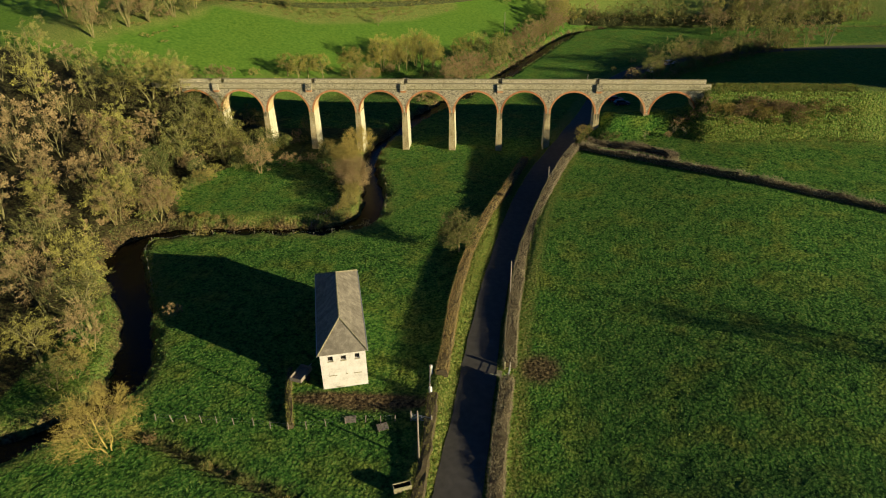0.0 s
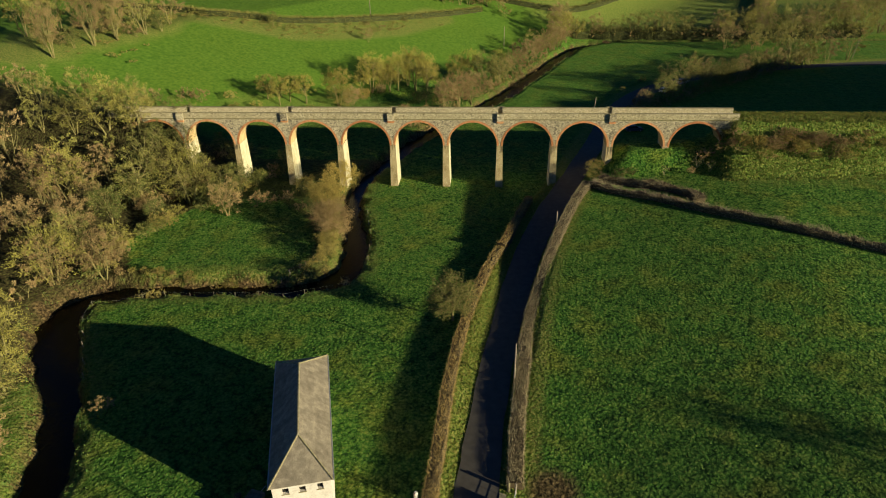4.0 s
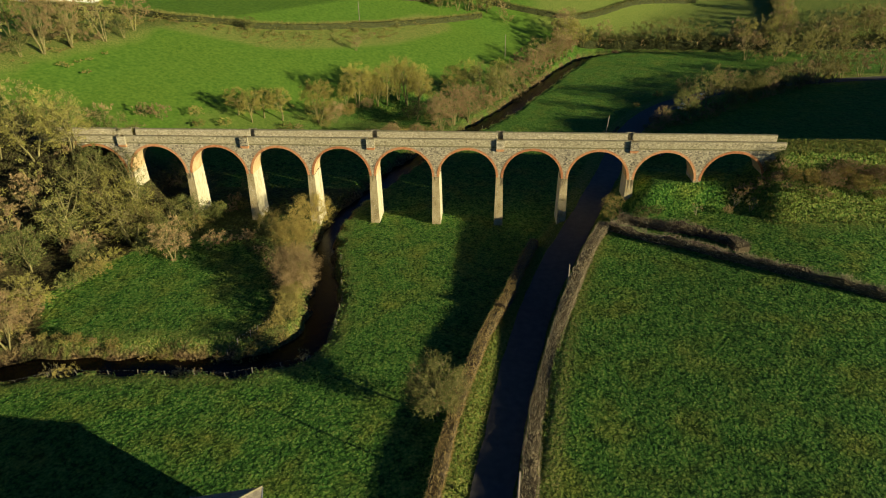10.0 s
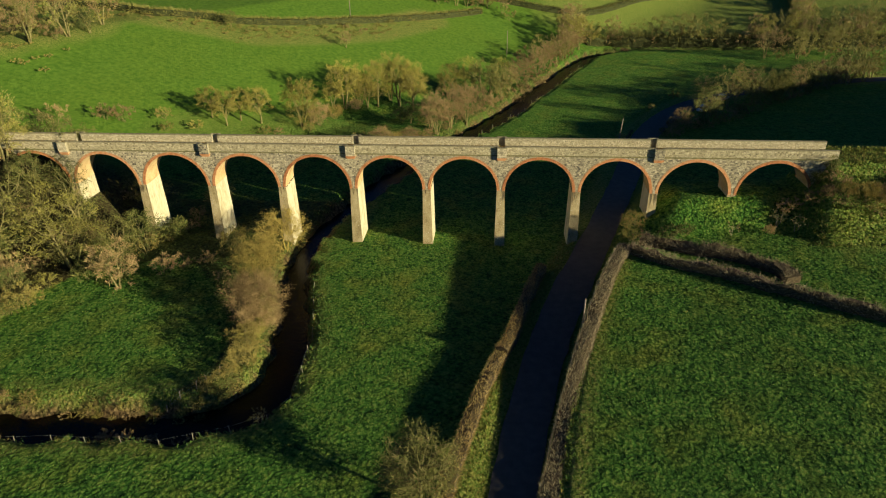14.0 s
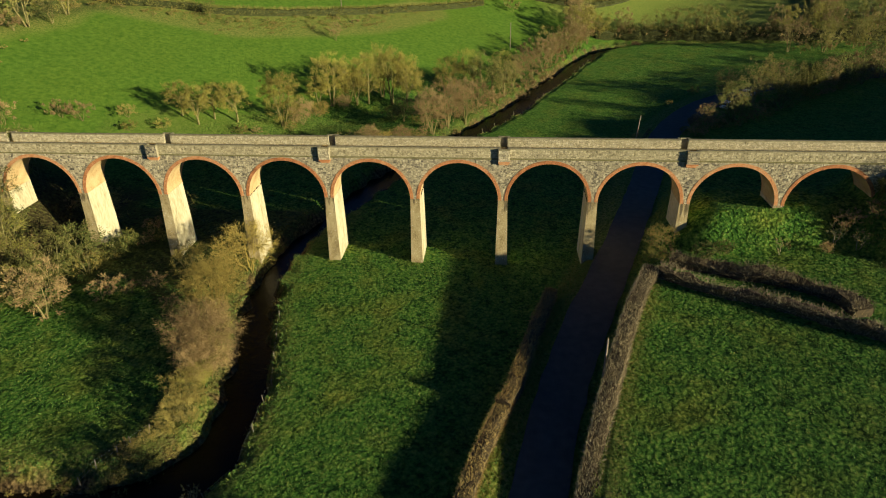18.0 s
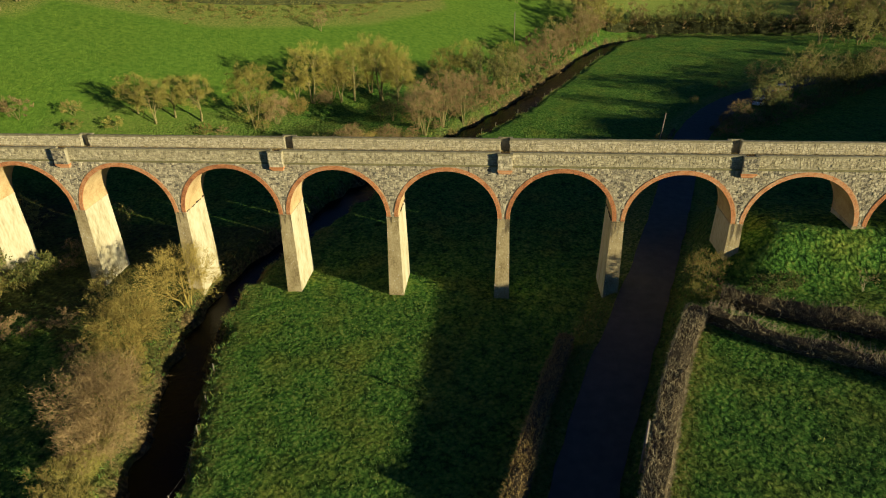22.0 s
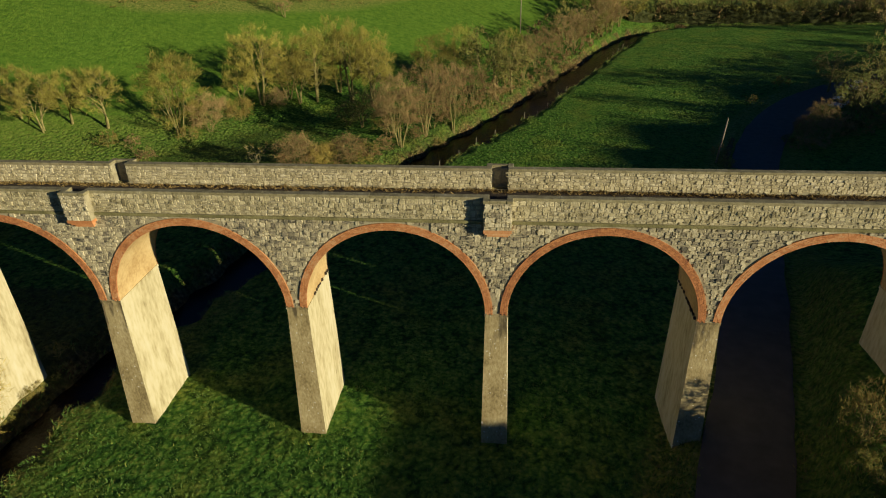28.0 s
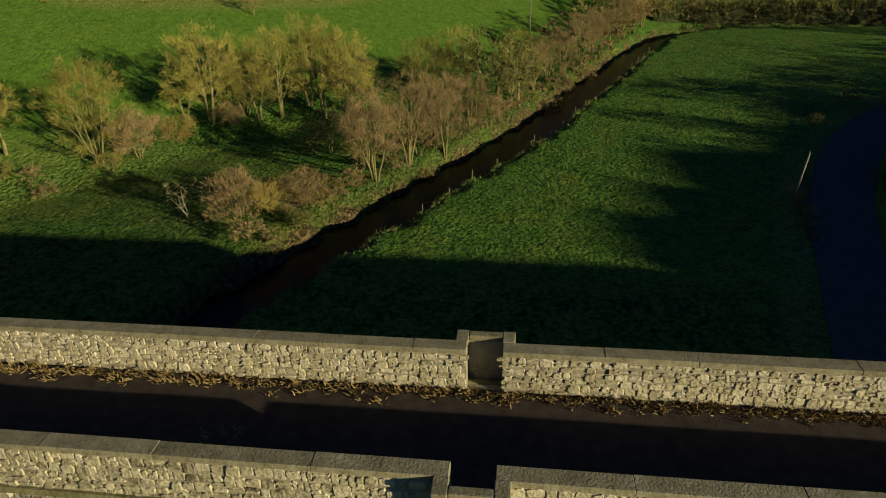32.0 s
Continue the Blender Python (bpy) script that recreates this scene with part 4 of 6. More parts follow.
def tree_proto(name, seed, h, spread, twig_material, stems=1, twigs=2600, leaves=0, up=0.5, wood=BARK, clusters=70, low=-0.72, flat=1.0, tw=1.0, limb=1.0, open_=0.062, lean=0.0, long=1.0):
    """A leafless winter tree: trunk or stems that fork into curved limbs, side branches to clumps all over an uneven crown, and fine twigs round each clump."""
    rg, rs = random.Random(seed), np.random.default_rng(seed)
    parts, nodes = [], []
    r0 = 0.023 * h / stems ** 0.6
    mid_z, half_z = h * 0.56, h * 0.44 * flat

    def shell(d):
        lump = 0.92 + 0.3 * noise.noise(Vector(d) * 1.5 + Vector((seed * 3.1, 0, 0))) + 0.2 * noise.noise(Vector(d) * 3.4 + Vector((0, seed * 2.3, 0)))
        return lump

    for k in range(stems):
        a = 2 * math.pi * k / stems + rg.uniform(-0.5, 0.5)
        out = Vector((math.cos(a), math.sin(a), 0)) * (0.0 if stems == 1 else spread * rg.uniform(0.15, 0.4))
        foot = out * 0.15
        fork = foot + out * 0.7 + Vector((rg.uniform(-0.2, 0.2) + lean * 0.2, rg.uniform(-0.2, 0.2), h * rg.uniform(0.2, 0.34)))
        top = fork + out * 0.5 + Vector((rg.uniform(-0.1, 0.1) * spread + lean, rg.uniform(-0.1, 0.1) * spread, h * rg.uniform(0.3, 0.42)))
        parts.append(tube([tuple(foot - Vector((0, 0, 0.5))), tuple(foot.lerp(fork, 0.5) + Vector((rg.uniform(-0.1, 0.1), rg.uniform(-0.1, 0.1), 0))), tuple(fork), tuple(fork.lerp(top, 0.55)), tuple(top)], [r0 * 1.3, r0 * 1.05, r0 * 0.85, r0 * 0.5, r0 * 0.16], 5))
        nodes += [fork.lerp(top, t) for t in (0.1, 0.35, 0.6, 0.85, 1.0)]
        n_limb = max(3, round(8 / stems ** 0.6))
        for i in range(n_limb):
            b = 2 * math.pi * (i + rg.uniform(-0.3, 0.3)) / n_limb
            ev = rg.uniform(-0.1, 0.75)
            d = Vector((math.cos(b) * math.sqrt(1 - ev * ev), math.sin(b) * math.sqrt(1 - ev * ev), ev))
            if stems > 1:
                d = (d + out.normalized() * 0.6).normalized()
            tip = Vector((d.x * spread, d.y * spread, 0)) * shell(d) * 0.72 + Vector((lean, 0, mid_z + d.z * half_z * 0.7))
            start = fork.lerp(top, rg.uniform(0.0, 0.6)) if d.z > 0.1 else foot.lerp(fork, rg.uniform(0.55, 1.0))
            bend = start.lerp(tip, 0.5) + Vector((rg.uniform(-0.12, 0.12) * spread, rg.uniform(-0.12, 0.12) * spread, rg.uniform(-0.09, 0.03) * h))
            pts = [start * (1 - t) ** 2 + bend * 2 * t * (1 - t) + tip * t * t for t in (0, 0.33, 0.67, 1.0)]
            parts.append(tube([tuple(q) for q in pts], [r0 * 0.5 * limb, r0 * 0.36 * limb, r0 * 0.24 * limb, r0 * 0.1 * limb], 4))
            nodes += pts[1:]
    tips, feet = [], []
    for i in range(clusters):
        z = rg.uniform(low, 1.0)
        a = rg.uniform(0, 2 * math.pi)
        d = Vector((math.cos(a) * math.sqrt(1 - abs(z) ** 2.8), math.sin(a) * math.sqrt(1 - abs(z) ** 2.8), z))
        rr = shell(d) * (1 - 0.55 * rg.random() ** 1.6)
        p = Vector((d.x * spread * rr + lean, d.y * spread * rr, max(0.1 * h, mid_z + d.z * half_z * rr)))
        start = min(nodes, key=lambda q: (q - p).length + 0.8 * max(0.0, q.z - p.z) + rg.uniform(0, 0.15) * spread)
        m1 = start.lerp(p, 0.5) + Vector((rg.gauss(0, 0.06), rg.gauss(0, 0.06), rg.gauss(0, 0.05))) * spread
        parts.append(tube([tuple(start), tuple(m1), tuple(p)], [r0 * 0.2 * limb, r0 * 0.13 * limb, r0 * 0.05 * limb], 3))
        tips.append(p)
        feet.append(m1)
    V, F = join(parts)
    tips, feet = np.array([tuple(q) for q in tips]), np.array([tuple(q) for q in feet])
    # branchlets
    k = np.repeat(np.arange(clusters), 5)
    t = rs.uniform(0.1, 0.95, len(k))[:, None]
    P = feet[k] * (1 - t) + tips[k] * t
    D = unit(unit(tips[k] - feet[k]) + rs.normal(0, 0.6, P.shape) + (0, 0, up * 0.3))
    B = strands(P, D, rs.uniform(0.25, 0.5, len(k)) * (0.3 + spread * 0.32), np.full(len(k), 0.1 * r0 * limb + 0.03 * tw), rs)
    o = len(V)
    V += B.tolist()
    F += [(o + i, o + i + 1, o + i + 2) for i in range(0, len(B), 3)]
    trunk = obj(name, V, F, wood, smooth=True)
    # fine twigs
    n = max(1, twigs // clusters)
    k = np.repeat(np.arange(clusters), n)
    t = 1.15 - 0.9 * rs.random(len(k))[:, None] ** 1.3
    P = feet[k] * (1 - t) + tips[k] * t + rs.normal(0, open_, (len(k), 3)) * (spread, spread, spread * 0.85)
    D = unit(unit(P - (lean * 0.5, 0, h * 0.35)) * 0.5 + unit(tips[k] - feet[k]) * 0.3 + rs.normal(0, 0.55, P.shape) + (0, 0, up * 0.35))
    T = strands(P, D, rs.uniform(0.25, 0.65, len(k)) * (0.36 + spread * 0.12) * long, rs.uniform(0.05, 0.115, len(k)) * tw, rs)
    V = T.tolist()
    F = [(i, i + 1, i + 2) for i in range(0, len(V), 3)]
    for i in range(leaves):
        c = rg.randrange(clusters)
        leafquad(V, F, Vector(feet[c]).lerp(Vector(tips[c]), rg.random()) + Vector((rg.gauss(0, 0.1), rg.gauss(0, 0.1), rg.gauss(0, 0.08))) * spread, rg.uniform(0.08, 0.17) * (0.6 + 0.1 * spread), rg)
    obj("crown", V, F, parent=trunk, mats=[twig_material, LEAF], fmat=[1 if len(q) == 4 else 0 for q in F], label="crown of fine bare twigs")
    return trunk


PROTOS = {}


def make_protos():
    tp = tree_proto
    spec = {
        "yellow": [(1, 10.0, 4.6, TWIG_Y, 2, 2700, 0), (2, 9.0, 4.5, TWIG_Y, 3, 2700, 0), (3, 10.8, 4.4, TWIG_Y, 1, 2700, 0)],
        "olive": [(4, 10.0, 4.5, TWIG_G, 2, 2400, 350), (5, 11.0, 4.7, TWIG_G, 1, 2400, 300), (6, 8.6, 4.2, TWIG_G, 3, 2400, 400)],
        "brown": [(7, 9.2, 4.1, TWIG_B, 2, 2700, 0), (8, 10.5, 3.9, TWIG_B, 3, 2700, 0)],
        "ivy": [(9, 8.6, 3.6, TWIG_G, 2, 700, 1900)],
    }
    for kind, rows in spec.items():
        PROTOS[kind] = [tp("tree", r[0], r[1], r[2], r[3], stems=r[4], twigs=r[5], leaves=r[6], up=0.2, tw=1.0, clusters=84, low=-0.98) for r in rows]
    for i, (kind, m) in enumerate((("yellow", TWIG_Y), ("olive", TWIG_G), ("brown", TWIG_B))):
        PROTOS["far_" + kind] = [tp("tree", 50 + i, 10.0, 4.5, m, stems=2, twigs=1000, clusters=40, tw=2.2, low=-0.95), tp("tree", 60 + i, 11.0, 4.3, m, stems=3, twigs=1000, clusters=40, tw=2.2, low=-0.95)]
    PROTOS["willow"] = [tp("tree", 70, 11.5, 4.0, TWIG_W, stems=2, twigs=6200, clusters=120, up=1.1, low=-0.85, tw=0.42, long=1.5), tp("tree", 71, 12.0, 4.1, TWIG_W, stems=2, twigs=6200, clusters=120, up=1.0, low=-0.8, tw=0.42, long=1.5), tp("tree", 72, 11.0, 4.2, TWIG_W, stems=3, twigs=6200, clusters=120, up=1.1, low=-0.85, tw=0.42, long=1.5)]
    PROTOS["sallow"] = [tp("tree", 77, 10.6, 3.7, TWIG_W, stems=6, twigs=7600, clusters=150, up=1.0, low=-0.98, tw=0.46, long=1.5)]
    PROTOS["umbrella"] = [tp("tree", 78, 7.8, 3.2, TWIG_W, stems=1, twigs=3800, clusters=76, up=0.4, low=-0.55, tw=0.42, lean=0.5, long=1.4), tp("tree", 79, 7.6, 3.1, TWIG_W, stems=2, twigs=3800, clusters=76, up=0.4, low=-0.7, tw=0.42, lean=-0.3, long=1.4)]
    PROTOS["dome"] = [tp("bush", 86, 4.2, 2.5, TWIG_B, stems=7, twigs=5200, clusters=110, up=1.2, low=-0.98, tw=0.4, open_=0.09), tp("bush", 87, 4.0, 2.4, TWIG_O, stems=7, twigs=5200, clusters=110, up=1.2, low=-0.98, tw=0.4, open_=0.09)]
    PROTOS["alder"] = [tp("tree", 73, 11.5, 3.1, TWIG_B, stems=6, twigs=4600, clusters=100, up=1.8, low=-0.9, tw=0.36, open_=0.075, long=1.7), tp("tree", 74, 9.5, 3.0, TWIG_B, stems=4, twigs=4600, clusters=90, up=1.6, low=-0.9, tw=0.36, open_=0.075, long=1.7)]
    PROTOS["reed"] = [tp("bush", 75, 3.2, 2.2, DRYBLADE, stems=8, twigs=2200, clusters=80, low=-0.9, up=2.4, tw=0.42), tp("bush", 76, 2.8, 2.1, TWIG_Y, stems=8, twigs=2200, clusters=80, low=-0.9, up=2.4, tw=0.42)]
    PROTOS["curly_y"] = [tp("bush", 80, 5.6, 3.5, TWIG_O, stems=3, twigs=6500, clusters=170, tw=0.3, low=-0.7, up=0.2, wood=TWIG_O, lean=0.9, open_=0.06, limb=1.3), tp("bush", 81, 5.4, 3.3, TWIG_O, stems=4, twigs=6500, clusters=170, tw=0.3, low=-0.8, up=0.2, wood=TWIG_O, open_=0.06, limb=1.3)]
    PROTOS["curly_b"] = [tp("bush", 82, 5.0, 3.4, TWIG_B, stems=5, twigs=7000, clusters=170, tw=0.3, low=-0.8, up=0.1, wood=TWIG_B, open_=0.07, limb=1.2)]
    PROTOS["scrub_b"] = [tp("bush", 83, 2.8, 2.0, TWIG_B, stems=2, twigs=200, clusters=10, tw=2.6, low=-0.85)]
    PROTOS["scrub_y"] = [tp("bush", 84, 2.6, 2.0, TWIG_G, stems=2, twigs=200, clusters=10, tw=2.6, low=-0.85)]
    PROTOS["scrub_s"] = [tp("bush", 85, 2.2, 2.0, DRYBLADE, stems=2, twigs=200, clusters=10, tw=2.4, low=-0.85, up=1.2)]
    PROTOS["shrub_b"] = [tp("bush", 21, 3.0, 2.0, TWIG_B, stems=4, twigs=900, clusters=34, tw=0.75, low=-0.85), tp("bush", 22, 2.4, 1.9, TWIG_B, stems=5, twigs=900, clusters=34, tw=0.75, low=-0.85)]
    PROTOS["shrub_y"] = [tp("bush", 23, 3.0, 2.0, DRYBLADE, stems=4, twigs=900, clusters=34, tw=0.75, low=-0.85), tp("bush", 24, 2.3, 1.8, TWIG_Y, stems=5, twigs=900, clusters=34, tw=0.75, low=-0.85)]
    PROTOS["shrub_g"] = [tp("bush", 25, 2.6, 1.9, TWIG_G, stems=4, twigs=350, leaves=600, clusters=34, low=-0.85)]
    PROTOS["tall_b"] = [tp("tree", 26, 11.0, 2.6, TWIG_B, stems=5, twigs=2400, up=1.6, low=-0.9, clusters=60, open_=0.065)]
    PROTOS["lone"] = [tp("tree", 27, 8.0, 3.6, TWIG_G, stems=1, twigs=9000, clusters=260, tw=0.55, low=-0.9, up=0.1, open_=0.075)]
    PROTOS["pale"] = [tp("tree", 28, 4.2, 2.0, DRYBLADE, stems=2, twigs=160, wood=COPING, clusters=26, low=-0.3)]


make_protos()
USED = set()
TR = random.Random(40)
LABELS = {
    "curly_y": ("spreading yellow-twigged willow bush on the river bank", "bush"), "curly_b": ("spreading reddish-brown bush on the river bank", "bush"),
    "dome": ("rounded dense bush of fine brown twigs", "bush"),
    "willow": ("tall leafless willow with fanned yellow-green twigs", "tree"), "sallow": ("broad bushy sallow with dense yellow twigs to the ground", "tree"), "umbrella": ("small leafless tree with a flat spreading crown", "tree"), "alder": ("many-stemmed leafless tree with rust-brown twigs", "tree"), "reed": ("dense straw-yellow scrub on the river bank", "bush"),
    "yellow": ("leafless tree with dense yellow-green twigs", "tree"), "olive": ("leafless olive-green tree with ivy on its limbs", "tree"), "brown": ("leafless tree with reddish-brown twigs", "tree"),
    "ivy": ("small tree thickly grown with dark ivy", "tree"), "shrub_b": ("low brown leafless thicket bush", "bush"), "shrub_y": ("low straw-coloured bush with fine stems", "bush"),
    "shrub_g": ("low green bush with small leaves", "bush"), "tall_b": ("slender upright tree with reddish-brown twigs", "tree"), "lone": ("rounded bare tree standing beside the lane hedge", "tree"), "pale": ("small dead tree with pale bare branches", "tree"),
}


FAR_ROWS = {"woodland": [], "undergrowth": []}


def plant(kind, x, y, size=1.0, group="", sink=0.1, rot=None, squash=1.0):
    look_of = kind
    if group and kind in ("yellow", "olive", "brown", "ivy", "tall_b") and (x < -84 or y > 112):
        FAR_ROWS["woodland"].append(("far_" + {"ivy": "olive", "tall_b": "brown"}.get(kind, kind), x, y, size * TR.uniform(0.9, 1.1)))
        return None
    if group in ("undergrowth at the wood's edge", "bushes on the rough bank", "scrub along the far river bank") and (x < -66 or y > 75):
        FAR_ROWS["undergrowth"].append(("scrub_b" if kind == "shrub_b" else "scrub_y", x, y, size * TR.uniform(0.9, 1.1)))
        return None
    if kind in ("yellow", "olive", "brown") and (x < -84 or y > 108 or x > 76):
        kind = "far_" + kind
    p = TR.choice(PROTOS[kind])
    m = pose(x, y, gz(x, y) - sink, 0, 0, TR.uniform(0, 360) if rot is None else rot)
    s = size * TR.uniform(0.9, 1.1)
    if p.name not in USED:
        USED.add(p.name)
        ob = p
        ob.matrix_basis = m
    else:
        ob = copy_thing(p, m)
    ob.scale = (s, s, s * squash)
    tagged(ob, LABELS[look_of][0], LABELS[look_of][1], group)
    return ob


WOOD_EDGE = [(-43, 9), (-50, -4), (-60, -19), (-62, -29), (-60, -38), (-62, -50), (-57, -60), (-52.5, -70), (-50.5, -80), (-57, -88), (-112, -88), (-128, -20), (-116, 22), (-84, 20), (-60, 11)]


def wood():
    pts = []
    rg = random.Random(77)
    tries = 0
    while tries < 9000 and len(pts) < 215:
        tries += 1
        x, y = rg.uniform(-126, -44), rg.uniform(-88, 22)
        if not inside(np.array(x), np.array(y), WOOD_EDGE):
            continue
        gap = 6.0 if x > -85 else 6.6
        if any((x - a) ** 2 + (y - b) ** 2 < gap * gap for a, b in pts):
            continue
        if poly_dist(np.array([x]), np.array([y]), RIVER)[0][0] < (9.5 if y < -46 else 4.0) or (-74 < x and abs(y - 2) < 3.2):
            continue
        if noise.noise(Vector((x * 0.085, y * 0.085, 3.0))) > 0.22:
            continue
        pts.append((x, y))
    for x, y in pts:
        south = y < -30
        r = rg.random()
        if -112 < x < -70 and -52 < y < -8:
            kind = "brown" if r < 0.5 else "tall_b" if r < 0.85 else "yellow"
        elif south:
            kind = "olive" if r < 0.45 else "yellow" if r < 0.75 else "brown"
        else:
            kind = "yellow" if r < 0.3 else "olive" if r < 0.68 else "ivy" if r < 0.86 else "brown"
        near_edge = x > -62
        plant(kind, x, y, rg.uniform(0.66, 1.02) * (0.85 if near_edge else 1.0), "trees of the river wood")
    for i in range(75):
        x, y = rg.uniform(-84, -50), rg.uniform(-80, 8)
        if inside(np.array(x), np.array(y), WOOD_EDGE) and poly_dist(np.array([x]), np.array([y]), RIVER)[0][0] > (9.5 if y < -46 else 3.5) and abs(y - 2) > 3.5:
            plant(rg.choice(["shrub_b", "shrub_g", "shrub_y", "shrub_b"]), x, y, rg.uniform(0.8, 1.5), "undergrowth at the wood's edge")
    # undergrowth along the wood's edge
    for i in range(70):
        t = rg.uniform(0, 7.99)
        a, b = WOOD_EDGE[int(t)], WOOD_EDGE[int(t) + 1]
        x, y = a[0] + (b[0] - a[0]) * (t % 1) + rg.uniform(-2.5, 1.0), a[1] + (b[1] - a[1]) * (t % 1) + rg.uniform(-1.5, 1.5)
        if poly_dist(np.array([x]), np.array([y]), RIVER)[0][0] > 3.2 and (y > -46 or rg.random() < 0.4):
            plant(rg.choice(["shrub_b", "shrub_g", "shrub_y"]), x, y, rg.uniform(0.7, 1.2), "undergrowth at the wood's edge")


wood()
